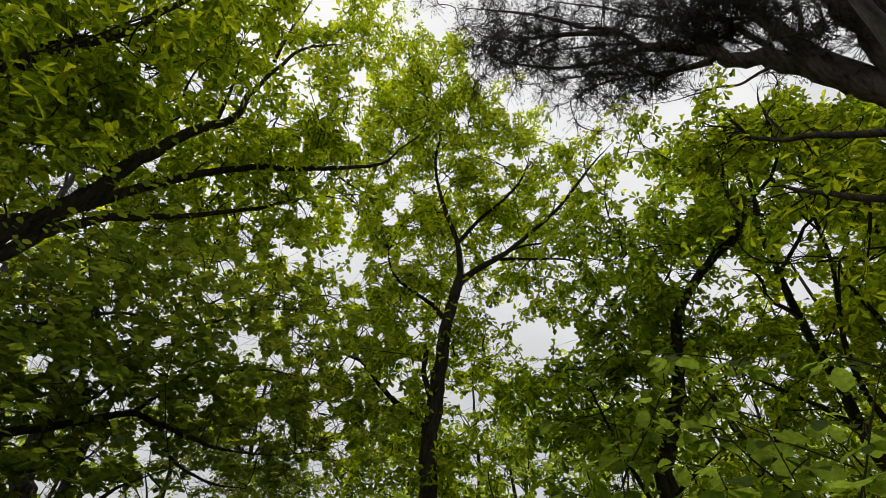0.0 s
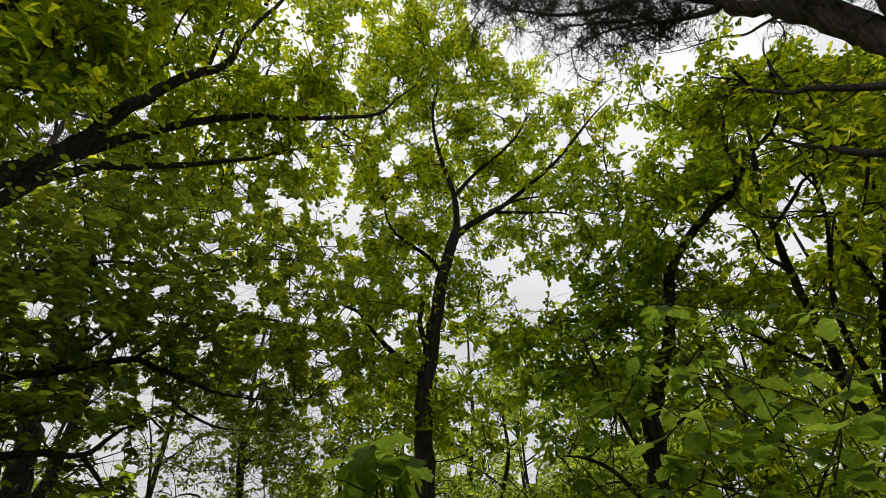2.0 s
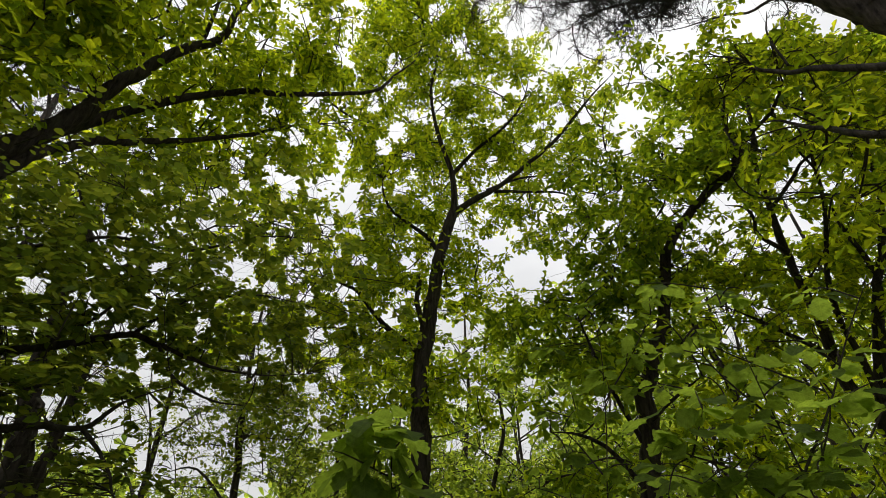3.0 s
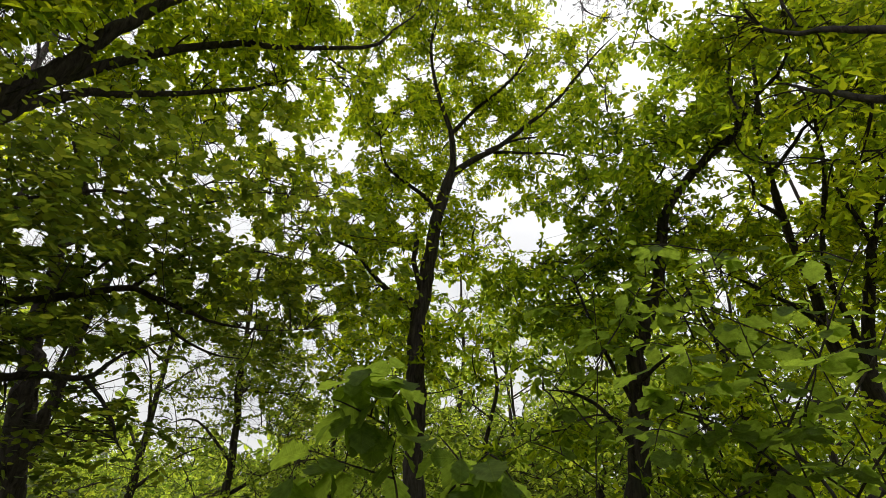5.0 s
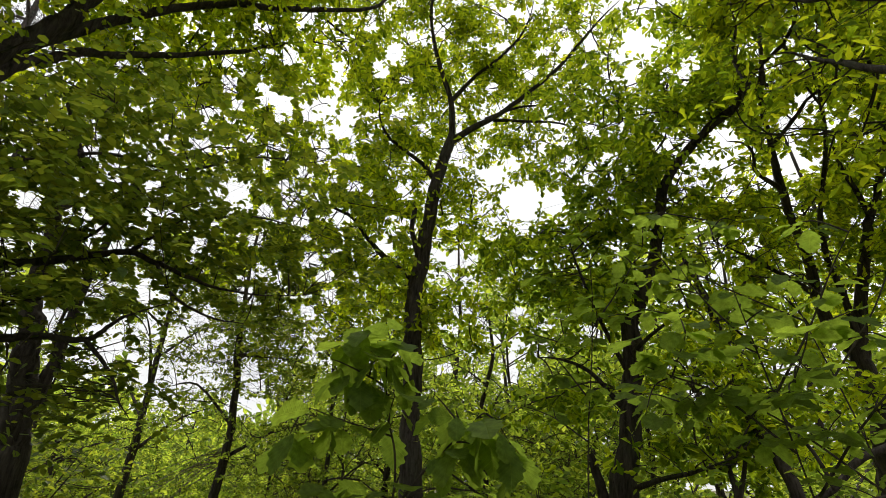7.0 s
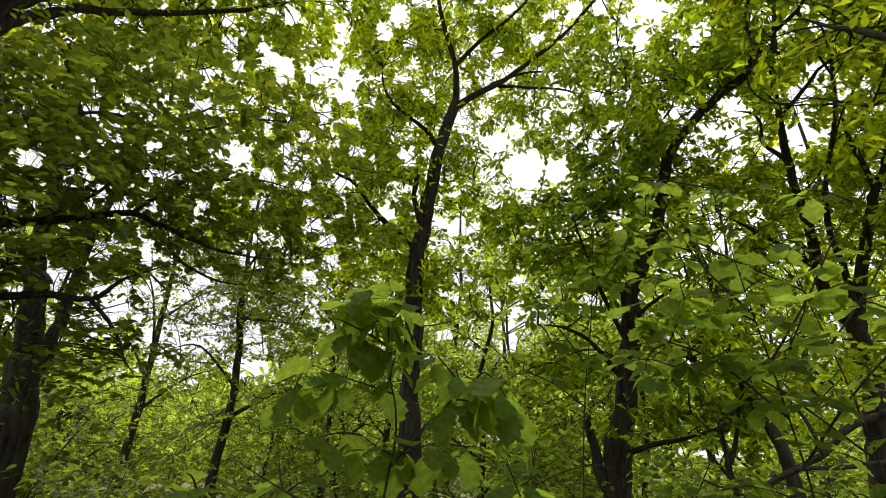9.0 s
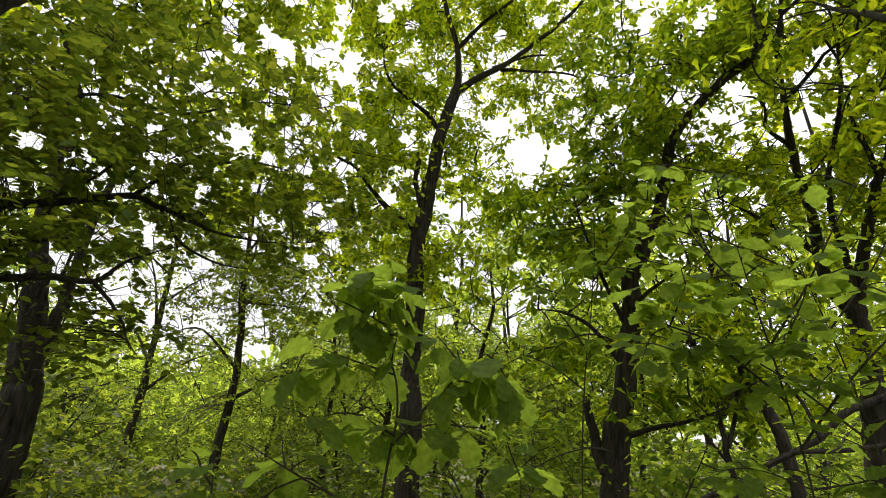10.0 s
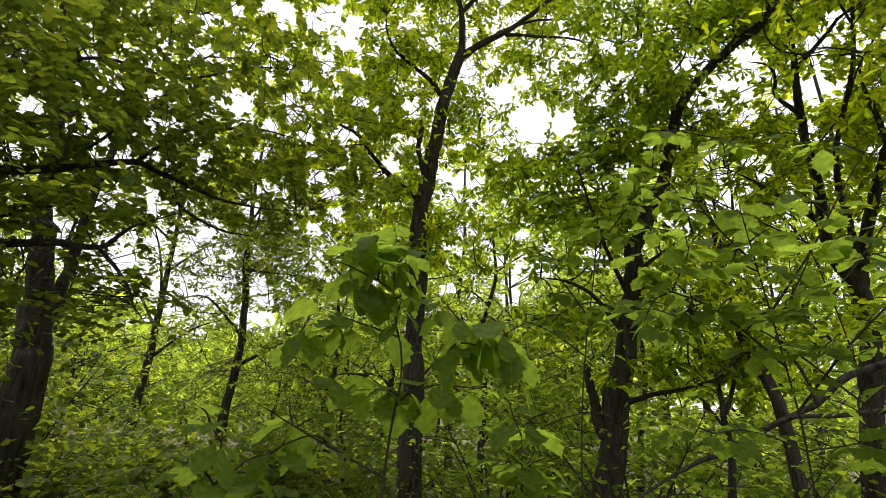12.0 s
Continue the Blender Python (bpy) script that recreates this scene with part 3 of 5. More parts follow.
def oak_centre():
    rng = np.random.default_rng(11)
    base = foot(-2.6, 7.5)
    tree = thing("oak_tree", base, "slender dark-barked oak forking high among bright green leaves", "tree", "oaks round the clearing")
    sk = []
    r = 7.5
    sk.append(limb(tree, base, [base] + poly(r, (-2.9, -1.3), (-3.4, 4.3), (-3.7, 12.7), (-3.4, 22.4), (-2.2, 29.6), (-0.8, 34.7), (0.15, 36.8)), 0.170, 0.078, rng, "trunk", sides=22, per=9, label="dark furrowed trunk"))
    sk.append(limb(tree, base, poly((7.5, 7.3), (0.1, 36.4), (-0.2, 40.2), (-1.4, 42.7), (-2.8, 46.0), (-3.6, 49.2), (-2.8, 52.2), (-3, 57)), 0.060, 0.016, rng))
    sk.append(limb(tree, base, poly((7.5, 7.0), (0.1, 36.3), (2.8, 37.7), (5.9, 38.8), (10.9, 41.1), (15.5, 43.6), (20.5, 46.6), (23.9, 48.0)), 0.064, 0.014, rng))
    sk.append(limb(tree, base, poly((7.5, 7.1), (5.5, 38.4), (8.9, 38.2), (14.1, 37.6), (16.0, 36.3)), 0.035, 0.010, rng, sides=6))
    sk.append(limb(tree, base, poly((7.5, 7.9), (4.5, 38.6), (9, 39.6), (14, 39.6), (18.5, 41.0)), 0.03, 0.010, rng, sides=6))
    sk.append(limb(tree, base, poly((7.5, 7.2), (-0.4, 40.2), (3.1, 42.9), (7.5, 45.1), (10.4, 47.2), (12, 50)), 0.045, 0.012, rng, sides=7))
    sk.append(limb(tree, base, poly((7.5, 7.0), (-2.2, 32.4), (-3.6, 33.8), (-5.8, 34.9), (-8.2, 36.2), (-9.5, 37.9), (-9.9, 39.6)), 0.045, 0.013, rng, sides=7))
    sk.append(limb(tree, base, poly((7.5, 6.8), (-3.4, 21.0), (-7.4, 23.5), (-9.5, 25.3), (-11.7, 27.5), (-14.5, 28.3), (-16.5, 28.6)), 0.05, 0.013, rng, sides=8, bare=0.0))
    sk.append(limb(tree, base, poly(7.4, (-3.5, 24.0), (-4.4, 26.5), (-4.2, 29.0)), 0.05, 0.035, rng, "dead_stub", sides=7))
    blobs = [
        blob(-3, 50, 7.4, 1.9, 1.5, 1.8, 3.8), blob(6, 45, 7.5, 1.7, 1.3, 1.4, 2.6), blob(16, 44, 7.3, 1.6, 1.3, 1.3, 1.5), blob(-4, 57.5, 7.0, 1.7, 1.5, 1.4, 4.4),
        blob(-9, 39, 7.2, 1.0, 1.1, 1.0, 1.4), blob(14, 37, 7.3, 1.2, 1.0, 0.7, 1.2), blob(-13, 28, 7.0, 1.5, 1.1, 0.9, 2.8), blob(-10, 22, 7.6, 1.2, 0.9, 0.8, 1.5), blob(-17, 24, 7.3, 1.1, 0.9, 0.8, 1.2), blob(-14, 40, 7.4, 1.0, 0.9, 0.8, 1.2), blob(-18, 33, 7.2, 1.0, 1.0, 0.7, 1.0), blob(-9, 33, 7.3, 0.9, 0.9, 0.6, 0.8), blob(-2, 31, 7.4, 1.4, 1.1, 1.2, 1.5),
        blob(4, 27, 7.5, 0.9, 1.0, 0.8, 0.8), blob(-5, 18, 7.2, 1.3, 1.0, 0.9, 1.3), blob(11, 33.5, 7.2, 0.8, 0.8, 0.3, 0.5), blob(20, 46, 7.0, 1.2, 1.0, 1.0, 0.6), blob(-1, 43, 8.0, 1.3, 0.9, 1.2, 1.6), blob(4, 39, 8.0, 1.0, 0.8, 0.8, 1.0), blob(-7, 45, 7.8, 1.1, 0.9, 1.0, 1.2), blob(10, 47, 7.9, 1.3, 0.9, 1.0, 0.8), blob(-3, 36, 8.0, 1.0, 0.8, 0.8, 0.8), blob(4, 52, 7.3, 1.3, 1.0, 1.0, 1.8),
    ]
    later(tree, base, sk, blobs, 630, 12, 0.122, rng, singles=220, spread=0.16, per=7)


def oak_right():
    rng = np.random.default_rng(12)
    base = foot(15.4, 6.0)
    tree = thing("oak_tree", base, "dark-barked oak whose trunk bends over, leafy limbs above", "tree", "oaks round the clearing")
    sk = []
    sk.append(limb(tree, base, [base] + poly(6.0, (16.4, -6.7), (17.3, -1.1), (18.1, 4.9), (19.0, 9.9), (19.8, 16.2), (21.5, 19.9), (22.9, 22.6), (24.1, 26.4), (25.0, 29.7)), 0.150, 0.058, rng, "trunk", sides=22, per=9, label="dark furrowed trunk with pale worn patches"))
    sk.append(limb(tree, base, poly((6.0, 6.2), (24.9, 29.4), (26.3, 31.0), (29.0, 33.3), (32.1, 34.7), (34.0, 35.7), (35.0, 36.7), (35.4, 37.6)), 0.062, 0.042, rng))
    sk.append(limb(tree, base, poly((6.2, 6.4), (35.4, 37.4), (35.0, 38.9), (35.0, 40.4), (35.9, 42.6), (35.2, 46.0)), 0.038, 0.012, rng, sides=7))
    sk.append(limb(tree, base, poly((6.2, 6.0), (35.4, 37.5), (38.2, 38.6), (40.3, 39.6), (41.6, 41.0), (42.2, 44.0)), 0.034, 0.012, rng, sides=7))
    sk.append(limb(tree, base, poly((6.2, 5.9), (35.3, 37.1), (36.9, 36.5), (38.8, 36.0), (40.8, 35.9), (43.5, 36.4)), 0.022, 0.010, rng, sides=7))
    sk.append(limb(tree, base, poly((6.2, 6.3), (35.1, 37.0), (33.4, 38.1), (30.0, 39.0), (27.5, 39.6)), 0.026, 0.009, rng, sides=6))
    sk.append(limb(tree, base, poly((6.0, 5.2), (17.8, 0.8), (20.5, 1.8), (22.8, 2.3), (27.3, 3.8)), 0.035, 0.012, rng, sides=6))
    sk.append(limb(tree, base, poly((6.0, 5.4), (18.3, 8.0), (15.5, 11.5), (13.0, 13.0), (10, 13.4)), 0.03, 0.01, rng, sides=6))
    sk.append(limb(tree, base, poly((6.0, 5.2), (18.8, 12.0), (16.5, 17.5), (15.0, 22.0), (14.2, 25)), 0.03, 0.01, rng, sides=6))
    sk.append(limb(tree, base, poly((6.0, 5.0), (19.0, 13.0), (22.0, 15.5), (25.5, 17.5)), 0.03, 0.01, rng, sides=6))
    sk.append(limb(tree, base, poly(6.0, (17.0, -3.0), (15.6, -1.0), (15.2, 1.6), (14.6, 4.0)), 0.07, 0.04, rng, "side_stem", sides=8))
    blobs = [
        blob(28, 41, 6.3, 1.5, 1.2, 1.3, 1.9), blob(36, 43, 6.2, 1.4, 1.1, 1.2, 2.0), blob(22, 36, 6.2, 1.3, 1.0, 1.1, 1.5), blob(24, 28, 5.8, 0.9, 0.9, 0.9, 0.9),
        blob(18, 27, 5.6, 0.9, 0.8, 0.9, 0.8), blob(14, 23, 5.5, 0.9, 0.8, 0.8, 0.7), blob(15, 16, 5.3, 0.9, 0.8, 0.7, 0.5), blob(23, 19, 5.3, 0.9, 0.8, 0.7, 0.5),
        blob(33, 35, 6.0, 1.0, 0.9, 0.8, 1.2), blob(12, 9, 5.4, 0.8, 0.8, 0.5, 0.6), blob(24, 5, 5.4, 0.9, 0.7, 0.4, 0.5), blob(42, 38, 5.9, 0.9, 0.9, 0.8, 1.0),
    ]
    later(tree, base, sk, blobs, 245, 11, 0.122, rng, DEEP_LEAF, singles=220, spread=0.16, per=7)


def forked_tree():
    rng = np.random.default_rng(13)
    base = foot(36.2, 7.5)
    tree = thing("forked_tree", base, "tree with a trunk forked into two dark stems among green leaves", "tree", "oaks round the clearing")
    sk = []
    r = 7.5
    sk.append(limb(tree, base, [base] + poly(r, (37.3, -2.0), (38.0, 4.5), (38.3, 10.0), (38.3, 12.4)), 0.125, 0.10, rng, "trunk", sides=22, per=9, label="dark furrowed trunk", bare=2.6))
    sk.append(limb(tree, base, poly((7.5, 7.2), (38.1, 12.1), (36.9, 14.0), (36.5, 17.1), (36.4, 19.6), (36.2, 23.2), (36.0, 27.9), (36.2, 31.5), (36.3, 35.0), (37.3, 38.2), (38.1, 41.5)), 0.085, 0.026, rng, "stem"))
    sk.append(limb(tree, base, poly((7.5, 7.4), (38.4, 12.3), (39.6, 16.6), (40.9, 20.2), (42.1, 23.1), (43.3, 25.2), (45.1, 29.5), (46, 36)), 0.08, 0.024, rng, "stem"))
    sk.append(limb(tree, base, poly((7.4, 7.0), (38.5, 13.4), (38.4, 16.3), (38.2, 18.4), (38.0, 21.1), (38.4, 23.8), (39.5, 27.0), (40.7, 30.1), (41.1, 32.5), (41.4, 34.3), (42.2, 36.4), (43.0, 39.5)), 0.042, 0.017, rng, sides=8))
    sk.append(limb(tree, base, poly((7.2, 7.0), (42.0, 22.9), (41.6, 25.4), (41.2, 27.5), (41.0, 30.1)), 0.035, 0.02, rng, sides=8))
    sk.append(limb(tree, base, poly((7.4, 6.6), (36.4, 17.2), (34.7, 19.0), (33.1, 20.4), (31.6, 21.7), (29.0, 23.5)), 0.036, 0.012, rng, sides=7))
    sk.append(limb(tree, base, poly((7.3, 6.8), (36.0, 27.0), (34.3, 29.1), (34.4, 30.7), (33.8, 31.9), (32.2, 32.6)), 0.034, 0.012, rng, sides=7))
    sk.append(limb(tree, base, poly((7.3, 7.0), (36.2, 31.0), (39.1, 33.1), (40.3, 34.0), (42.9, 34.8), (45.5, 35.6)), 0.03, 0.014, rng, sides=7))
    sk.append(limb(tree, base, poly((7.3, 7.1), (41.2, 33.0), (40.2, 36.2), (39.9, 40.0), (41.0, 43.5)), 0.02, 0.009, rng, sides=6))
    sk.append(limb(tree, base, poly((7.2, 7.0), (43.4, 25.6), (46.5, 27.5), (49.0, 31.0)), 0.03, 0.012, rng, sides=6))
    blobs = [
        blob(40, 32, 7.2, 1.6, 1.3, 1.3, 2.5), blob(44, 38, 7.0, 1.5, 1.3, 1.2, 2.2), blob(46, 26, 7.4, 1.6, 1.4, 1.4, 2.0), blob(34, 26, 6.9, 1.1, 1.0, 0.9, 1.2),
        blob(30, 22, 6.6, 1.0, 0.9, 0.7, 0.8), blob(41, 20, 7.2, 1.2, 1.1, 0.9, 1.2), blob(37, 8, 6.9, 1.1, 1.0, 0.6, 0.8), blob(50, 33, 7.0, 1.6, 1.4, 1.5, 1.6), blob(44, 31, 7.6, 1.2, 1.0, 1.0, 1.8), blob(41, 25, 7.6, 1.0, 0.9, 0.8, 1.2), blob(45, 40, 6.6, 1.0, 0.9, 0.8, 1.2), blob(38, 38, 7.6, 1.2, 1.0, 1.0, 1.2),
    ]
    later(tree, base, sk, blobs, 350, 11, 0.122, rng, singles=150, spread=0.16, per=7)


def leaning_tree():
    rng = np.random.default_rng(14)
    base = foot(33.2, 5.4)
    tree = thing("leaning_tree", base, "thin dark trunk leaning over behind the undergrowth", "tree", "oaks round the clearing")
    sk = [limb(tree, base, [base] + poly((5.4, 6.4), (31.6, -0.7), (29.9, 5.1), (28.7, 8.7), (27.6, 16.8), (26.0, 22.0), (25.1, 24.8), (24.4, 29)), 0.062, 0.02, rng, "trunk", sides=11, per=8, bare=1.9)]
    sk.append(limb(tree, base, poly((5.9, 5.8), (28.0, 12.5), (30.0, 17.5), (32.0, 21.0)), 0.025, 0.01, rng, sides=6))
    later(tree, base, sk, [blob(26, 27, 6.3, 0.9, 0.8, 0.8, 1.0), blob(31, 18, 6.0, 0.7, 0.7, 0.5, 0.6)], 50, 9, 0.105, rng, singles=50)


def thin_tree():
    rng = np.random.default_rng(22)
    base = foot(26.9, 5.6)
    tree = thing("thin_tree", base, "thin dark young tree with a forked stem in the undergrowth", "tree", "oaks round the clearing")
    sk = [limb(tree, base, [base] + poly((5.6, 5.5), (26.9, -6.6), (27.1, -2.8), (26.9, 0.1), (26.6, 2.6), (26.2, 5.4), (25.0, 9.5)), 0.043, 0.012, rng, "trunk", sides=9, bare=1.9)]
    sk.append(limb(tree, base, poly((5.55, 5.6), (27.0, 0.4), (27.8, 2.7), (28.3, 5.2), (29.2, 8.4)), 0.024, 0.010, rng, "stem", sides=7, bare=1.9))
    sk.append(limb(tree, base, poly((5.55, 5.3), (27.0, -1.0), (25.2, 1.6), (24.4, 4.2)), 0.016, 0.007, rng, sides=6, bare=1.9))
    later(tree, base, sk, [blob(26.5, 9.5, 5.5, 0.7, 0.6, 0.4, 1.0)], 26, 8, 0.11, rng, singles=40)


def limb_tree_left():
    rng = np.random.default_rng(15)
    base = foot(-58, 4.4)
    tree = thing("oak_tree", base, "large oak with long dark limbs reaching over the clearing", "tree", "oaks round the clearing")
    sk = []
    sk.append(limb(tree, base, [base] + early(4.4, (-57.5, 0), (-58, 14), (-61, 28), (-66, 40), (-70, 52)), 0.24, 0.12, rng, "trunk", sides=22, per=8, label="dark furrowed trunk"))
    sk.append(limb(tree, base, early((4.4, 5.4), (-58.6, 18.0), (-53.5, 26.0), (-50.2, 30.3), (-48.4, 32.5), (-46.2, 35.2), (-43.5, 40.0), (-41.0, 43.7), (-35.9, 48.0), (-33.8, 51.7), (-30.0, 56.5), (-24.9, 58.5), (-22.5, 58.9)), 0.125, 0.016, rng, sides=14))
    sk.append(limb(tree, base, early((4.75, 5.8), (-47.2, 33.4), (-45.8, 34.8), (-43.5, 37.0), (-39.1, 40.4), (-33.4, 43.3), (-28.7, 44.9), (-22.6, 46.1), (-16.9, 47.3), (-11.8, 48.2), (-9.3, 50.0), (-6.2, 51.8), (-5.0, 54.0)), 0.062, 0.013, rng, sides=12))
    sk.append(limb(tree, base, early((4.3, 5.6), (-58.4, 17), (-52.5, 25.0), (-48.7, 29.4), (-46.6, 32.3), (-43.3, 34.7), (-39.5, 36.3), (-32.8, 39.0), (-27.1, 41.1), (-23.1, 42.9), (-16, 44.4)), 0.07, 0.010, rng, sides=12))
    sk.append(limb(tree, base, early((4.3, 4.2), (-64.5, 37), (-58.8, 41.9), (-57.3, 44.2), (-55.9, 46.1), (-53.0, 48.9), (-50.9, 51.7), (-49.1, 54.2), (-46.0, 58.0)), 0.078, 0.028, rng, sides=12))
    sk.append(limb(tree, base, early((4.9, 5.0), (-43.2, 40.4), (-42.0, 45.0), (-39.5, 48.4), (-37.5, 50.5)), 0.022, 0.008, rng, sides=6))
    sk.append(limb(tree, base, early((5.5, 5.4), (-28.0, 45.0), (-29.5, 48.5), (-28.5, 51.5)), 0.02, 0.008, rng, sides=6))
    sk.append(limb(tree, base, early((5.6, 5.8), (-20.0, 46.6), (-15.0, 45.0), (-10.5, 44.8)), 0.02, 0.008, rng, sides=6))
    sk.append(limb(tree, base, early((5.2, 5.1), (-32.6, 55.0), (-31.5, 59.0), (-29.5, 62.5)), 0.03, 0.01, rng, sides=6))
    sk.append(limb(tree, base, early((5.0, 5.2), (-36.9, 47.8), (-37.0, 52.0), (-39.0, 56.5)), 0.028, 0.01, rng, sides=6))
    # unseen limbs added overhead; their leaves shade the upper left
    sk.append(limb(tree, base, early((4.3, 2.6), (-70, 50), (-66, 60), (-58, 68), (-45, 75)), 0.10, 0.02, rng))
    sk.append(limb(tree, base, early((4.3, 3.6), (-69, 46), (-60, 58), (-46, 65), (-30, 68)), 0.08, 0.02, rng))
    blobs = [
        # leaf masses above the view, added only to darken what hangs below
        blob(-58, 66, 3.0, 1.1, 1.1, 0.9, 1.1), blob(-45, 71, 2.6, 1.2, 1.2, 0.9, 1.2), blob(-30, 68, 3.4, 1.2, 1.1, 0.8, 1.0), blob(-70, 56, 3.4, 1.2, 1.1, 1.0, 1.2),
        blob(-52, 50, 4.4, 1.0, 1.0, 1.0, 1.6), blob(-44, 56, 4.6, 1.0, 1.0, 1.0, 1.6), blob(-33, 58, 5.0, 1.1, 1.0, 1.0, 1.8), blob(-24, 58, 5.4, 1.1, 1.0, 0.9, 1.4),
        blob(-40, 48, 4.9, 1.1, 1.0, 0.8, 1.6), blob(-30, 48, 5.3, 1.2, 1.0, 0.8, 1.8), blob(-20, 49, 5.7, 1.1, 1.0, 0.8, 1.6), blob(-10, 54, 6.0, 1.0, 1.0, 0.9, 1.8), blob(-15, 47, 6.0, 0.9, 0.9, 0.6, 1.0), blob(-17, 60, 5.6, 0.9, 0.9, 0.8, 1.2),
        blob(-34, 40, 5.2, 1.1, 1.0, 0.5, 1.6), blob(-22, 42, 5.7, 1.1, 1.0, 0.5, 1.3), blob(-49, 40, 4.6, 0.9, 0.9, 0.6, 1.2), blob(-56, 42, 4.2, 0.9, 0.9, 0.8, 1.4), blob(-58, 49, 4.1, 0.9, 0.9, 0.8, 1.0), blob(-51, 43, 4.6, 0.7, 0.8, 0.5, 1.0), blob(-54, 35, 4.3, 0.6, 0.7, 0.5, 0.7), blob(-47, 61, 4.3, 1.0, 0.9, 0.8, 0.8), blob(-53, 47, 3.7, 0.8, 0.7, 0.7, 0.7), blob(-46, 52, 3.9, 0.8, 0.7, 0.7, 0.5), blob(-58, 38, 3.8, 0.6, 0.6, 0.7, 0.8),
    ]
    later(tree, base, sk, blobs, 520, 11, 0.122, rng, singles=220, spread=0.17, per=7)


def hornbeam_left():
    """The low, dark canopy of small leaves."""
    rng = np.random.default_rng(16)
    base = foot(-52, 3.6)
    tree = thing("hornbeam_tree", base, "hornbeam with level dark branches and layers of small leaves", "tree")
    sk = []
    sk.append(limb(tree, base, [base] + poly(3.6, (-51.5, 0), (-51.5, 10), (-53, 22), (-56, 32), (-60, 40)), 0.10, 0.03, rng, "trunk", sides=11, per=8))
    sk.append(limb(tree, base, poly((3.6, 3.8), (-51, 13.5), (-46.0, 15.2), (-42.5, 16.4), (-39.6, 17.4), (-36.8, 18.4), (-33.3, 19.7), (-30.7, 19.3), (-28.0, 18.8), (-24.5, 18.1), (-20.5, 18.0), (-16, 18.6)), 0.036, 0.007, rng, sides=8))
    sk.append(limb(tree, base, poly((3.7, 3.7), (-33.3, 19.7), (-32.2, 21.2), (-29.5, 24.0), (-25.5, 25.1), (-22.0, 25.8), (-18, 25.6)), 0.018, 0.006, rng, sides=6))
    sk.append(limb(tree, base, poly((3.6, 3.4), (-51, 8.6), (-45, 9.6), (-40.8, 10.5), (-37.8, 11.2), (-34.6, 11.5), (-33.1, 13.1), (-31.6, 14.4), (-28.5, 16)), 0.032, 0.006, rng, sides=7))
    sk.append(limb(tree, base, poly((3.4, 3.3), (-34.5, 11.4), (-33.0, 10.0), (-31.8, 8.7), (-30.8, 6.8), (-29.5, 5.2)), 0.015, 0.005, rng, sides=6))
    sk.append(limb(tree, base, poly((3.7, 3.6), (-30.7, 19.3), (-28.5, 16.6), (-25.0, 15.2), (-21.5, 15.0)), 0.013, 0.005, rng, sides=6))
    sk.append(limb(tree, base, poly((3.6, 3.5), (-40.0, 17.3), (-36.5, 21.0), (-34.5, 24.5), (-34.0, 27.5)), 0.014, 0.005, rng, sides=6))
    sk.append(limb(tree, base, poly((3.5, 3.5), (-44.0, 10.0), (-41.5, 12.8), (-38.5, 14.4), (-35.5, 15.6)), 0.013, 0.005, rng, sides=6))
    sk.append(limb(tree, base, poly((3.6, 3.6), (-53.2, 23), (-44, 25.0), (-38, 27.9), (-31, 28.6), (-24, 31.6), (-17, 32.4)), 0.015, 0.006, rng, sides=6))
    blobs = [
        blob(-44, 20, 3.5, 0.7, 0.7, 0.4, 2.2), blob(-36, 22, 3.6, 0.7, 0.7, 0.4, 2.0), blob(-28, 21, 3.7, 0.7, 0.6, 0.35, 1.6), blob(-20, 20, 3.9, 0.6, 0.6, 0.35, 1.2),
        blob(-46, 28, 3.5, 0.7, 0.7, 0.35, 1.4), blob(-38, 29, 3.6, 0.7, 0.7, 0.4, 1.3), blob(-29, 30, 3.7, 0.7, 0.6, 0.4, 1.1), blob(-36, 35, 3.8, 0.7, 0.6, 0.35, 0.5), blob(-21, 31, 3.8, 0.6, 0.6, 0.3, 1.0),
        blob(-42, 14, 3.4, 0.6, 0.6, 0.3, 2.2), blob(-34, 15, 3.5, 0.6, 0.5, 0.25, 1.0), blob(-34, 11, 3.3, 0.6, 0.5, 0.3, 0.6), blob(-39, 8, 3.4, 0.5, 0.5, 0.3, 1.0), blob(-15, 22, 4.0, 0.5, 0.5, 0.35, 0.8), blob(-44, 8, 3.5, 0.5, 0.5, 0.3, 0.8), blob(-12, 13, 4.0, 0.4, 0.5, 0.3, 0.5),
    ]
    later(tree, base, sk, blobs, 430, 9, 0.056, rng, HORNBEAM_LEAF, "spray", 7, 0.24, singles=250, twig_r=0.0055, more=0.2)


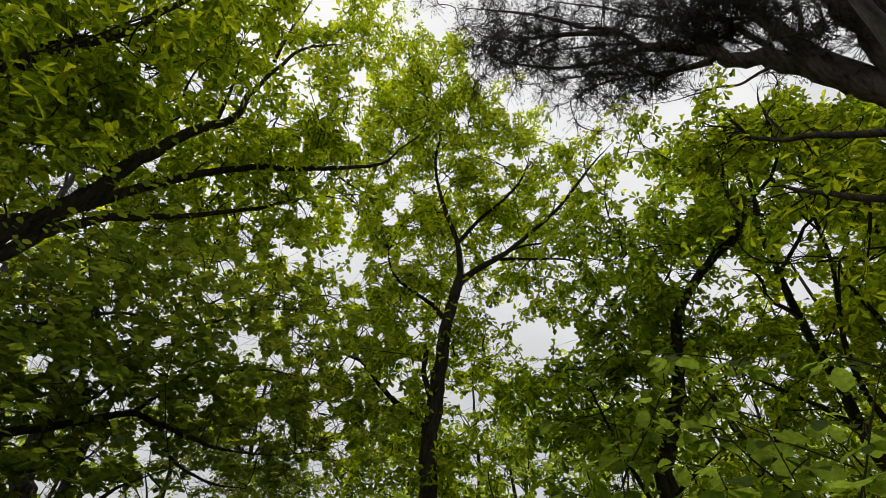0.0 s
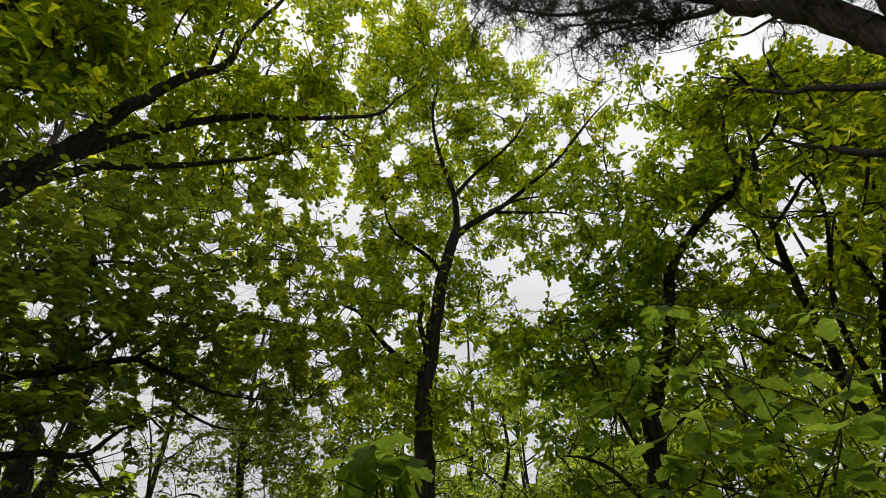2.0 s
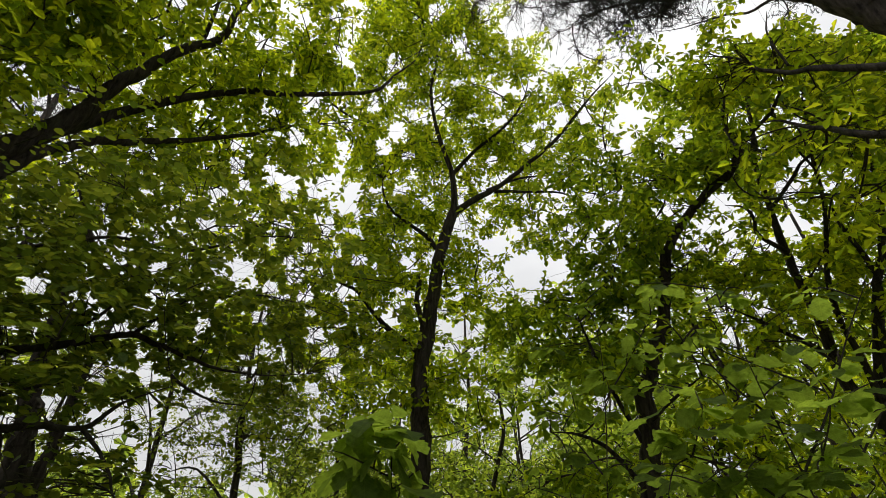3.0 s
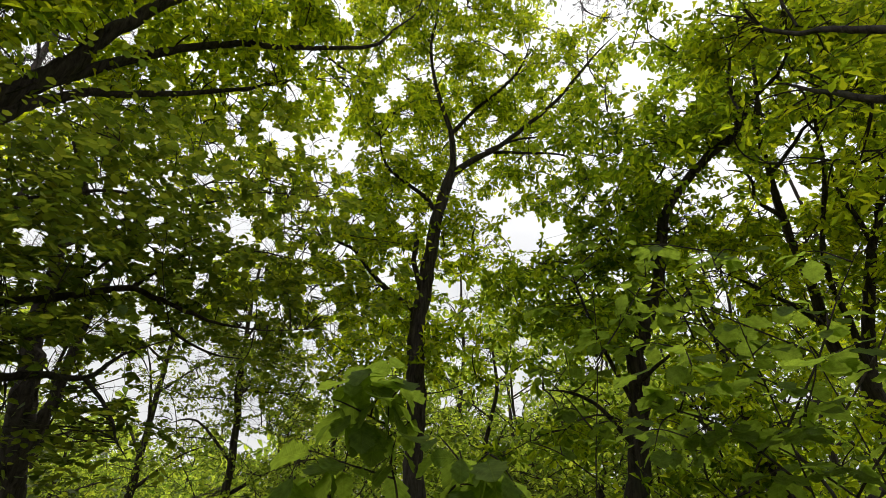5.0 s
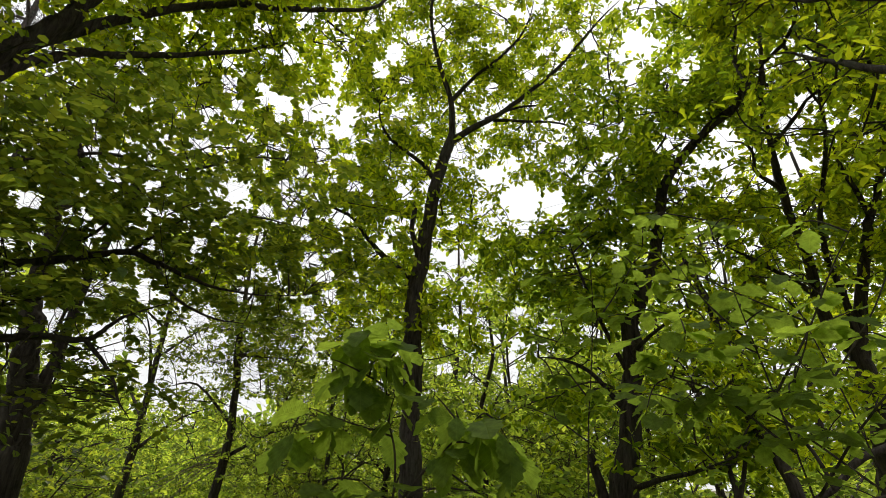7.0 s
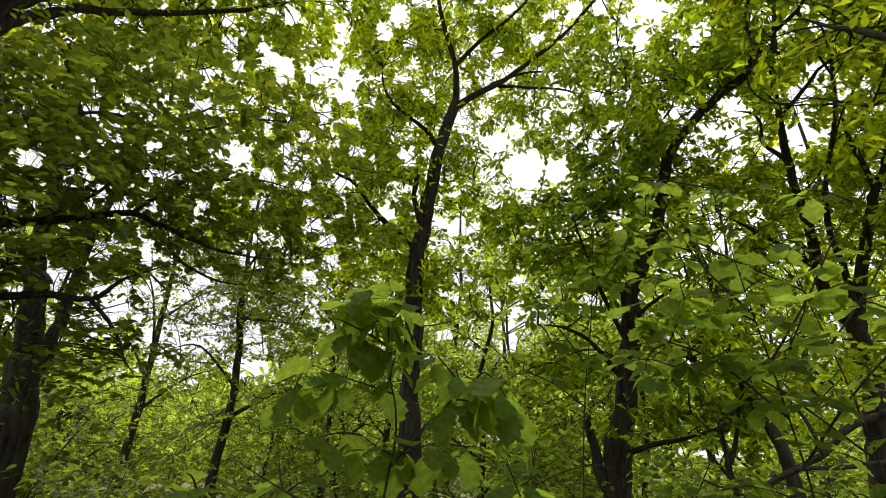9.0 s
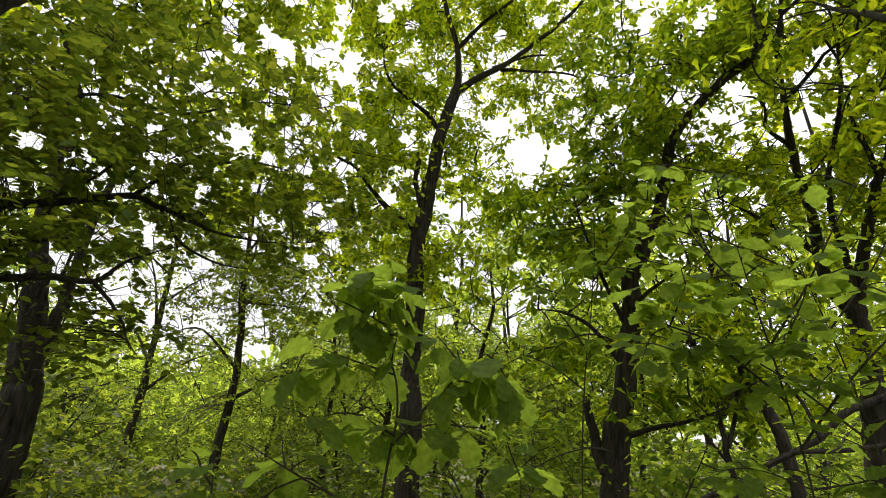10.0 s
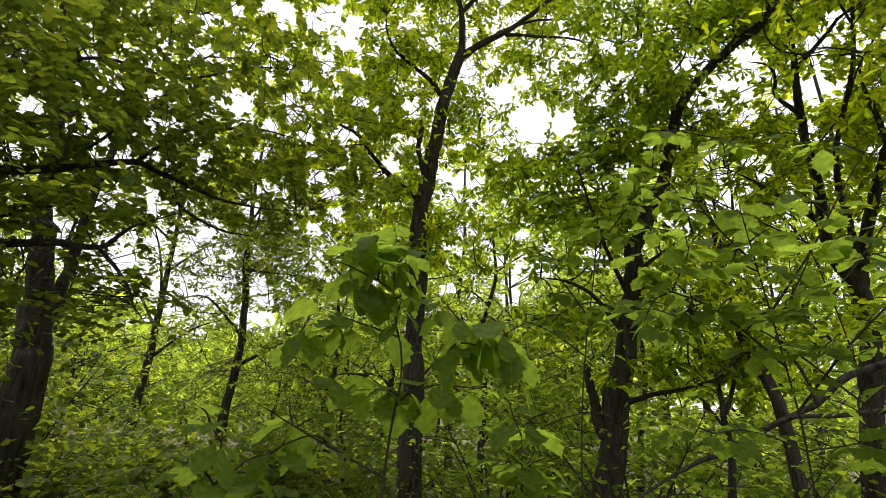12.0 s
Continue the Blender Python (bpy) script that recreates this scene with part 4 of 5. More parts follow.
def side_tree_left():
    rng = np.random.default_rng(17)
    base = foot(-37.6, 5.5)
    tree = thing("oak_tree", base, "thick furrowed trunk with a slimmer second stem beside it", "tree", "oaks round the clearing")
    sk = [limb(tree, base, [base] + poly(5.5, (-37.2, 0.5), (-37.4, 4.1), (-38.1, 7.7), (-38.7, 11.4), (-39.4, 15.3), (-40.0, 21), (-40.4, 28)), 0.155, 0.04, rng, "trunk", sides=22, per=8, label="thick trunk with coarse furrows", bare=2.5)]
    sk.append(limb(tree, base, poly((5.5, 5.6), (-37.3, 3.2), (-36.6, 6.0), (-36.4, 8.9), (-36.1, 12.0), (-36.0, 15.5), (-35.2, 22.0), (-34.5, 28)), 0.062, 0.025, rng, "stem", sides=12, bare=2.5))
    sk.append(limb(tree, base, poly((5.5, 6.2), (-39.9, 22), (-33, 28), (-27, 33)), 0.03, 0.01, rng, sides=7, bare=0.0))
    sk.append(limb(tree, base, poly((5.5, 6.2), (-38.9, 26), (-43, 32), (-47, 37)), 0.03, 0.01, rng, sides=7, bare=0.0))
    blobs = [blob(-37, 40, 5.8, 1.5, 1.3, 1.1, 1.5), blob(-28, 34, 6.2, 1.2, 1.1, 0.8, 1.2), blob(-45, 34, 6.0, 1.2, 1.1, 1.0, 1.2), blob(-18, 31, 6.6, 1.2, 1.0, 0.8, 0.8)]
    later(tree, base, sk, blobs, 130, 10, 0.115, rng, singles=60, spread=0.2, per=7)


def pine():
    rng = np.random.default_rng(18)
    base = foot(64, 5.2)
    tree = thing("pine_tree", base, "old pine with crooked grey-brown limbs and fine dark needles", "tree")
    sk = []
    sk.append(limb(tree, base, [base] + early((5.2, 5.0), (64, 0), (63, 15), (61.5, 28), (60.0, 36), (58, 42), (57.5, 46), (59, 52), (62, 58)), 0.30, 0.13, rng, "trunk", PINE_BARK, 24, 8, "grey-brown scaly trunk"))
    P = dict(mat=PINE_BARK)
    sk.append(limb(tree, base, early((5.0, 5.0), (60.5, 33), (56.0, 37.5), (52.4, 41.0), (51.0, 43.3), (47.8, 46.5), (45.3, 48.8), (42.0, 50.7), (39.9, 52.3), (36.5, 53.9), (33.1, 55.1), (30.4, 57.5), (25.1, 59.3)), 0.18, 0.026, rng, sides=14, **P))
    sk.append(limb(tree, base, early((5.0, 4.9), (52.2, 42.6), (50.3, 45.8), (49.3, 49.0), (48.3, 51.2), (47.3, 53.2), (46.7, 54.9), (45.8, 58.4), (40, 63)), 0.115, 0.045, rng, sides=13, **P))
    sk.append(limb(tree, base, early((5.0, 4.7), (57.0, 37.0), (55.4, 42.0), (55.2, 45.1), (55.2, 47.6), (55.5, 49.9), (55.9, 54.0), (54, 60)), 0.17, 0.10, rng, sides=14, **P))
    sk.append(limb(tree, base, early((5.0, 5.2), (45.6, 47.6), (44.0, 47.7), (41.7, 47.8), (39.5, 48.5), (36.6, 49.0), (33.5, 49.4), (28.4, 50.5)), 0.022, 0.005, rng, sides=6, **P))
    boughs = [
        ((5.0, 5.1), 0.042, (47.0, 49.1), (45.7, 51.1), (44.2, 53.2), (41.8, 55.0), (35.5, 57.4), (28.8, 60.4), (18.9, 63.1), (7.3, 65.6)),
        ((5.0, 4.9), 0.05, (42.0, 50.9), (41.3, 52.9), (41.0, 54.6), (40.8, 56.9), (38, 61)),
        ((5.0, 5.2), 0.055, (30.4, 57.5), (21.5, 59.4), (15.0, 60.0), (10.7, 60.4), (2.8, 61.5)),
        ((5.0, 5.3), 0.05, (33.1, 55.1), (25.7, 55.7), (18.1, 56.7), (10.1, 58.2), (5.4, 59.5)),
        ((5.0, 5.3), 0.05, (40.4, 50.9), (35.1, 51.9), (29.4, 53.2), (24.6, 53.7), (19.6, 53.2)),
        ((5.0, 5.2), 0.045, (25.1, 59.3), (18.2, 61.6), (9.2, 63.2), (0.0, 63.9)),
        ((5.0, 4.9), 0.055, (47.0, 54.2), (41.4, 58.0), (32.6, 62.3), (18.3, 66.2)),
        ((5.1, 5.3), 0.025, (35.1, 51.9), (32.0, 51.4), (27.5, 52.0)),
        ((5.1, 5.2), 0.03, (21.5, 59.4), (13.7, 59.0), (7.5, 57.9)),
        ((5.1, 5.3), 0.03, (29.4, 53.6), (23.0, 55.0), (15.0, 55.6)),
        ((5.0, 5.1), 0.03, (36.5, 54.0), (31.0, 56.2), (22.0, 57.9), (14.0, 58.6)),
        ((4.9, 4.7), 0.035, (50.0, 48.0), (52.0, 50.5), (52.2, 54.0)),
        ((4.9, 4.9), 0.03, (48.0, 51.8), (43.5, 54.0), (38.0, 57.5), (30.0, 60.5)),
        ((4.8, 4.6), 0.04, (55.3, 45.6), (58.0, 46.6), (61.0, 48.5)),
        # boughs added overhead, mostly out of view, to shade the limbs beneath
        ((4.8, 4.6), 0.05, (55.5, 50.0), (58.0, 54.0), (60.0, 60.0)), ((4.8, 4.6), 0.04, (55.9, 53.0), (51.0, 57.0), (46.0, 62.0)), ((4.7, 4.5), 0.04, (55.9, 54.0), (62.0, 57.0), (70.0, 60.0)),
        ((4.9, 4.8), 0.03, (49.3, 49.0), (52.0, 47.5), (54.0, 50.0)), ((4.9, 4.7), 0.03, (48.0, 52.0), (51.0, 53.0), (53.5, 56.0)),
    ]
    for far, thick, *way in boughs:
        sk.append(limb(tree, base, early(far, *way), thick, 0.009, rng, sides=8, **P))
    # needles crowd towards the ends of the boughs
    stock = [line[int(len(line) * (0.22 if k < 14 else 0.3)):] for k, line in enumerate(sk[5:])] + [sk[1][int(len(sk[1]) * 0.62):], sk[2][int(len(sk[2]) * 0.5):]]
    reach = np.concatenate([np.linspace(0.18, 0.36, len(q)) for q in stock])
    stock = np.vstack(stock)
    pick = rng.integers(0, len(stock), 700)
    tip = stock[pick] + rng.normal(0, 1, (700, 3)) * reach[pick][:, None] * np.array((1, 1, 0.7))
    skel = np.vstack(sk[1:])
    tip = tip[np.argsort(np.linalg.norm(tip[:, None] - skel[None, ::2], axis=2).min(1))]
    st = []
    for p in tip:
        s = skel[np.argmin(np.linalg.norm(skel - p, axis=1))]
        st.append(s)
        t = np.linspace(0.4, 1, 4)[:, None]
        skel = np.vstack([skel, s * (1 - t) + p * t])
    st = np.array(st)
    ln = np.linalg.norm(tip - st, axis=1)[:, None]
    mid = (st + tip) / 2 + rng.normal(0, 0.16, tip.shape) * ln
    v1, f1 = many_tubes(st, mid, tip, np.clip(0.008 + 0.01 * ln[:, 0], 0.006, 0.02), np.full(len(tip), 0.004), 7, 4)
    own = np.repeat(np.arange(len(tip)), 22)
    end = tip[own] + rng.normal(0, 0.15, (len(own), 3)) + np.array((0, 0, -0.03))
    back = rng.random((len(own), 1)) * 0.6
    frm = tip[own] * (1 - back) + mid[own] * back
    v2, f2 = many_tubes(frm, (frm + end) / 2 + rng.normal(0, 0.075, end.shape), end, np.full(len(end), 0.0038), np.full(len(end), 0.002), 4, 3)
    part("twig_layer", mesh_from("twig_layer", np.vstack([v1, v2]) - base, np.vstack([f1, f2 + len(v1)]), PINE_BARK), tree, kind="stuff")
    per = 15
    ax = unit(end - frm)
    d = unit(ax[:, None] * 0.9 + rng.normal(0, 0.6, (len(end), per, 3)))
    root = end[:, None] - ax[:, None] * rng.random((len(end), per, 1)) * 0.07
    ln = rng.uniform(0.016, 0.034, (len(end), per, 1))
    side = unit(np.cross(d, rng.normal(0, 1, d.shape))) * 0.0033
    tri = np.stack([root - side, root + side, root + d * ln], 2).reshape(-1, 3)
    part("needle_layer", mesh_from("needle_layer", tri - base, None, NEEDLE, tris=np.arange(len(tri)).reshape(-1, 3)), tree, kind="stuff")


def limb_tree_right():
    rng = np.random.default_rng(19)
    base = foot(57, 3.6)
    tree = thing("oak_tree", base, "oak at the edge of the clearing with long bare lower limbs", "tree", "oaks round the clearing")
    sk = []
    sk.append(limb(tree, base, [base] + early(3.6, (56.5, 0), (56, 15), (55.5, 30), (56, 42), (57, 50)), 0.13, 0.05, rng, "trunk", sides=12, per=8))
    sk.append(limb(tree, base, early((3.6, 4.6), (55.6, 35.5), (50.6, 37.8), (47.1, 39.6), (44.4, 40.9), (42.4, 41.7), (40.0, 43.0), (39.1, 44.3), (37.0, 45.4), (34.5, 46.4)), 0.032, 0.009, rng, sides=8))
    sk.append(limb(tree, base, early((3.6, 4.6), (55.5, 29), (46.9, 33.4), (44.3, 35.0), (43.2, 35.8), (41.7, 36.6), (40.0, 37.9), (38.0, 38.4)), 0.032, 0.009, rng, sides=8))
    sk.append(limb(tree, base, late((3.6, 3.0), (56.2, 10), (48, 8.4), (41.2, 6.5), (39.2, 5.4), (36.2, 4.2), (33.9, 1.8), (30.3, -0.3), (26.6, -2.5), (23.7, -3.9), (19.7, -6.7), (17.5, -8.6)), 0.026, 0.009, rng, sides=8))
    sk.append(limb(tree, base, late((3.3, 3.2), (43, 2.0), (38.7, 1.7), (35.4, 1.2), (32.1, 0.8), (29.0, -0.9)), 0.015, 0.008, rng, sides=6))
    sk.append(limb(tree, base, late((3.2, 3.1), (34.2, 2.0), (33.5, 4.6), (32.0, 7.4), (31.0, 10.0)), 0.012, 0.005, rng, sides=6))
    sk.append(limb(tree, base, early((4.3, 4.4), (43.0, 42.0), (42.5, 45.0), (43.5, 47.0)), 0.014, 0.006, rng, sides=6))
    blobs = [blob(41, 43, 4.5, 0.7, 0.6, 0.35, 1.2), blob(48, 40, 4.2, 0.8, 0.7, 0.6, 1.0), blob(43, 34, 4.4, 0.8, 0.7, 0.5, 1.2), blob(52, 33, 4.0, 0.7, 0.7, 0.6, 0.8), blob(50, 18, 3.8, 0.5, 0.6, 0.6, 0.3)]
    later(tree, base, sk, blobs, 90, 9, 0.105, rng, singles=200, spread=0.2, per=6)


def far_pine():
    rng = np.random.default_rng(20)
    base = foot(-49, 12.5)
    tree = thing("pine_tree", base, "distant pine with thin grey-green needles against the sky", "tree")
    top = base + np.array((0.3, 0.2, 14.0))
    trunk = limb(tree, base, [base, base + np.array((0.1, 0, 5.0)), base + np.array((0.2, 0.2, 9.0)), top], 0.19, 0.04, rng, "trunk", PINE_BARK, 12, 6, bare=0.0)
    tips = []
    for k in range(18):
        s = trunk[int(len(trunk) * (0.5 + 0.027 * k))] if k < 17 else trunk[-2]
        a = k * 2.4
        e = s + np.array((math.cos(a) * 2.4, math.sin(a) * 2.4, 0.5)) * (1.0 - 0.035 * k)
        line = limb(tree, base, [s, (s + e) / 2 + np.array((0, 0, 0.25)), e], 0.04, 0.012, rng, mat=PINE_BARK, sides=6, per=5, bare=0.0)
        tips.append(line[3:])
    tip = np.vstack(tips)
    end = np.repeat(tip, 16, 0) + rng.normal(0, 0.26, (len(tip) * 16, 3))
    frm = np.repeat(tip, 16, 0)
    v2, f2 = many_tubes(frm, (frm + end) / 2 + rng.normal(0, 0.05, end.shape), end, np.full(len(end), 0.006), np.full(len(end), 0.003), 3, 3)
    part("twig_layer", mesh_from("twig_layer", v2 - base, f2, PINE_BARK), tree, kind="stuff")
    per = 12
    ax = unit(end - frm)
    d = unit(ax[:, None] * 0.8 + rng.normal(0, 0.6, (len(end), per, 3)))
    side = unit(np.cross(d, rng.normal(0, 1, d.shape))) * 0.0035
    tri = np.stack([end[:, None] - side, end[:, None] + side, end[:, None] + d * 0.09], 2).reshape(-1, 3)
    part("needle_layer", mesh_from("needle_layer", tri - base, None, NEEDLE, tris=np.arange(len(tri)).reshape(-1, 3)), tree, kind="stuff")


far_pine()
oak_centre()
oak_right()
limb_tree_right()
forked_tree()
leaning_tree()
thin_tree()
limb_tree_left()
hornbeam_left()
side_tree_left()
pine()
for args, more in WAITING:
    crown(*args, **more)


# ---------------------------------------------------------------- the wood behind
def wood_tree(az, r, height, low, radius, girth, seed, leaf=None, size=0.15, tips=90, per_tip=9, gaps=True, label="slender forest tree with fresh yellow-green leaves", style="rosette", per=5, more=0.0):
    rng = np.random.default_rng(seed)
    base = foot(az, r)
    tree = thing("forest_tree", base, label, "tree", "trees of the wood behind")
    lean = rng.normal(0, 0.035, 2) * (0.15 if more else 1.0)
    zs = np.linspace(0, height * 0.9, 7)
    line = [base + np.array((lean[0] * z + rng.normal(0, 0.05), lean[1] * z + rng.normal(0, 0.05), z)) for z in zs]
    line[0] = base
    sk = [limb(tree, base, line, girth, girth * 0.2, rng, "trunk", sides=9, per=5, bare=0.0)]
    n = 7
    cz = (low + height) / 2
    for k in range(n):
        z = low * 0.9 + (height * 0.8 - low * 0.9) * k / n
        a = k * 2.4 + rng.uniform(0, 0.8)
        s = np.array([np.interp(z, zs, [p[i] - (base[2] if i == 2 else 0) for p in line]) for i in range(3)])
        s[2] = base[2] + z
        reach = radius * (1.0 - 0.5 * k / n) * rng.uniform(0.7, 1.0)
        e = s + np.array((math.cos(a) * reach, math.sin(a) * reach, reach * rng.uniform(0.4, 0.9)))
        m = (s + e) / 2 + np.array((0, 0, 0.12 * reach)) + rng.normal(0, 0.08, 3)
        sk.append(limb(tree, base, [s, m, e], girth * 0.38 * (1 - 0.5 * k / n), girth * 0.08, rng, sides=6, per=4, bare=0.0))
    c = base + np.array((lean[0] * cz, lean[1] * cz, cz))
    hz = (height - low) / 2
    blobs = [(c, np.array((radius, radius, hz)), 2.0)]
    for k in range(5):
        a = k * 1.257 + rng.uniform(0, 1)
        blobs.append((c + np.array((math.cos(a) * radius * 0.7, math.sin(a) * radius * 0.7, rng.uniform(-0.6, 0.6) * hz)), np.array((radius * 0.55, radius * 0.55, hz * 0.4)), 0.7))
    sk_low = [s[len(s) // 4:] if k == 0 else s for k, s in enumerate(sk)]
    crown(tree, base, sk_low, blobs, tips, per_tip, size, rng, leaf or FAR_LEAF, style, per, 0.36, 0, gaps, 0.011, more)
    return tree


WOOD = [
    # bearing, distance, height, lowest leaves, crown radius, trunk radius
    (-28.7, 13.5, 8.5, 2.4, 2.3, 0.115), (-21.2, 11.5, 8.0, 2.4, 1.9, 0.115), (4.2, 9.0, 6.5, 1.2, 1.7, 0.07), (10.3, 14.0, 6.2, 1.0, 2.0, 0.08),
    (19.4, 9.5, 8.0, 2.6, 1.7, 0.06), (-12, 15.0, 4.8, 0.4, 2.6, 0.08), (-6, 12.0, 8.0, 1.4, 2.2, 0.09),
    (1, 17.0, 11.0, 1.5, 3.0, 0.13), (14, 12.5, 7.0, 1.2, 2.2, 0.09), (22, 14.0, 7.6, 1.5, 2.6, 0.11),
]
WOOD += [
    (29, 11.0, 8.0, 1.0, 2.2, 0.09), (34, 14.0, 10.0, 1.5, 2.8, 0.12), (40, 12.0, 10.0, 1.2, 2.6, 0.12), (46, 10.0, 9.0, 1.2, 2.4, 0.12),
    (-44, 10.0, 9.5, 1.5, 2.5, 0.12), (-34, 15.0, 4.6, 0.5, 2.2, 0.07), (-40, 16.0, 6.0, 1.0, 2.6, 0.08), (-16, 19.0, 4.6, 0.4, 2.8, 0.08),
    (-24, 22.0, 5.5, 0.6, 2.8, 0.09), (7, 22.0, 13.0, 1.5, 3.2, 0.15), (-8, 23.0, 9.5, 0.8, 3.2, 0.12), (17, 20.0, 12.5, 1.5, 3.2, 0.14),
]
WOOD += [
    (26, 19.0, 12.0, 1.5, 3.2, 0.14), (32, 21.0, 11.0, 1.5, 3.2, 0.14), (-31, 26.0, 4.5, 0.6, 3.0, 0.10), (-19, 30.0, 5.0, 0.6, 3.4, 0.10), (-13, 28.0, 8.0, 0.6, 3.4, 0.12),
    (38, 20.0, 12.0, 1.0, 3.2, 0.14), (-48, 17.0, 10.0, 1.0, 3.0, 0.12), (-38, 24.0, 7.0, 0.8, 3.2, 0.11), (12, 30.0, 13.0, 1.0, 3.6, 0.15), (-3, 32.0, 13.0, 1.0, 3.6, 0.15), (22, 31.0, 13.0, 1.0, 3.6, 0.15),
]
WOOD += [
    (-9.5, 10.5, 4.4, 0.5, 1.7, 0.04), (-0.5, 11.5, 4.8, 0.5, 1.8, 0.04), (7.5, 10.8, 4.2, 0.5, 1.6, 0.04), (-16.5, 13.0, 4.2, 0.4, 1.9, 0.04), (13.0, 9.0, 3.8, 0.5, 1.4, 0.035), (-31.5, 17.5, 2.9, 0.3, 1.9, 0.05), (-24.0, 17.0, 2.5, 0.3, 1.9, 0.05), (-16.5, 16.0, 3.0, 0.3, 1.8, 0.05),
    (-11.0, 10.5, 8.5, 1.8, 2.0, 0.06), (7.0, 10.5, 6.4, 1.2, 1.9, 0.05), (30.0, 9.5, 8.5, 1.5, 2.0, 0.06), (-36.0, 9.5, 6.0, 1.8, 1.6, 0.06),
]
spare = []
for k, (az, r, h, low, cr, g) in enumerate(WOOD):
    sparse = k in (0, 1)
    far = r > 16
    h = h * (0.85 if az > -10 else 0.66) if r > 18 and h > 9 else h
    tr = wood_tree(az, r, h, low, cr, g, 100 + k, HORNBEAM_LEAF if sparse else FAR_LEAF, 0.095 if sparse else (0.13 if h < 5.2 else 0.20) if far else (0.085 if h < 5.2 else 0.125),
                   280 if sparse else 150 if h < 5.2 else (125 if far else (48 if az > 16 else 72)), 9 if sparse else 7,
                   more=0.42 if sparse else 0.0, label="thin upright trunk with sparse small leaves against the sky" if sparse else "slender forest tree with fresh yellow-green leaves")
    spare.append(tr)
    if k == 1:
        rngd = np.random.default_rng(41)
        tb = np.array(tr.location)
        for q in range(14):
            a0, e0 = -21.2 + rngd.normal(0, 0.1), rngd.uniform(1.2, 3.4)
            a1, e1 = rngd.uniform(-28.5, -24.5), rngd.uniform(-2.6, 0.6)
            limb(tr, tb, poly((11.5, 11.0), (a0, e0), (a0 * 0.6 + a1 * 0.4, e0 * 0.6 + e1 * 0.4 + rngd.uniform(-0.1, 0.5)), (a1, e1)), rngd.uniform(0.007, 0.014), 0.003, rngd, "dead_branch", DEAD_WOOD, 5, 5, "bare grey-brown dead branch", 0.0)
        for q in range(3):
            limb(tr, tb, poly((11.5, 11.3), (-21.1, 3.4 + 0.5 * q), (-19.8, 5.2 + 0.4 * q), (-18.0 + 0.5 * q, 6.8 + 0.3 * q)), 0.011, 0.004, rngd, "dead_branch", DEAD_WOOD, 5, 5, "bare grey-brown dead branch", 0.0)

# unseen tree copies added behind the camera to cut the light from there
rngw = np.random.default_rng(77)
for k in range(18):
    az = 94 + k * (172 / 17.0) + rngw.uniform(-3, 3)
    r = (6.5, 9.5, 13.0)[k % 3] + rngw.uniform(-0.8, 0.8)
    b = foot(az, r)
    copy_thing(spare[8 + (k * 5) % 6], pose(b[0], b[1], b[2], 0, 0, rngw.uniform(0, 360)))


# ---------------------------------------------------------------- far tree line
def far_wood():
    rng = np.random.default_rng(55)
    n = 7500
    az = rng.uniform(-75, 75, n)
    r = rng.uniform(45, 110, n)
    top = 3.0 + 2.2 * np.sin(az * 0.31) + 1.4 * np.sin(az * 0.83 + 2) + 0.05 * r
    q = np.stack([r * np.sin(np.radians(az)), r * np.cos(np.radians(az)), np.zeros(n)], -1)
    q[:, 2] = ground_z(q[:, 0], q[:, 1]) + rng.random(n) ** 0.7 * (top + 4)
    p, d, nr, sz = rosettes(q, rng, 6, 0.95)
    v, f = leaf_mesh(p, d, nr, sz, LEAF_UVW)
    tagged(new("far_wood", mesh_from("far_wood", v, f, FAR_LEAF)), "distant belt of fresh green broadleaf woodland on a rise", "woodland", kind="stuff")


far_wood()


# ---------------------------------------------------------------- undergrowth
def shrub(az, r, height, radius, seed, size=0.07, stems=6, tips=52, per_tip=6, leaf=None, label="leafy green shrub in the undergrowth", style="spray"):
    rng = np.random.default_rng(seed)
    base = foot(az, r)
    ob = thing("shrub", base, label, "shrub", "shrubs of the undergrowth")
    sk = []
    for k in range(stems):
        a = k * 6.28 / stems + rng.uniform(-0.4, 0.4)
        e = base + np.array((math.cos(a) * radius * 0.6, math.sin(a) * radius * 0.6, height * rng.uniform(0.7, 0.95)))
        m = base + (e - base) * np.array((0.3, 0.3, 0.55))
        sk.append(limb(ob, base, [base + np.array((math.cos(a) * 0.05, math.sin(a) * 0.05, 0)), m, e], 0.016, 0.005, rng, "stem", TWIG_BARK, 5, 5))
    c = base + np.array((0, 0, height * 0.62))
    crown(ob, base, sk, [(c, np.array((radius, radius, height * 0.42)), 1.0)], tips, per_tip, size, rng, leaf or FAR_LEAF, style, 7, 0.22, 0, True, 0.006)


rngs = np.random.default_rng(31)
for k in range(34):
    az = -46 + 92 * ((k * 0.618) % 1.0)
    r = 4.2 + 9 * rngs.random()
    if az > 2 and k % 5 == 0:
        continue
    tall = rngs.uniform(1.1, 2.2)
    if -33 < az < -16:
        tall = min(tall, 0.75 if r > 7 else 1.1)  # the view between the thin trunks stays open
    # left shrubs take the darker hornbeam leaf colour to stand in for shade
    shrub(az, r, tall, rngs.uniform(0.8, 1.3), 300 + k, tips=40 if r < 7.5 else 52, leaf=HORNBEAM_LEAF if az < -12 else FAR_LEAF)


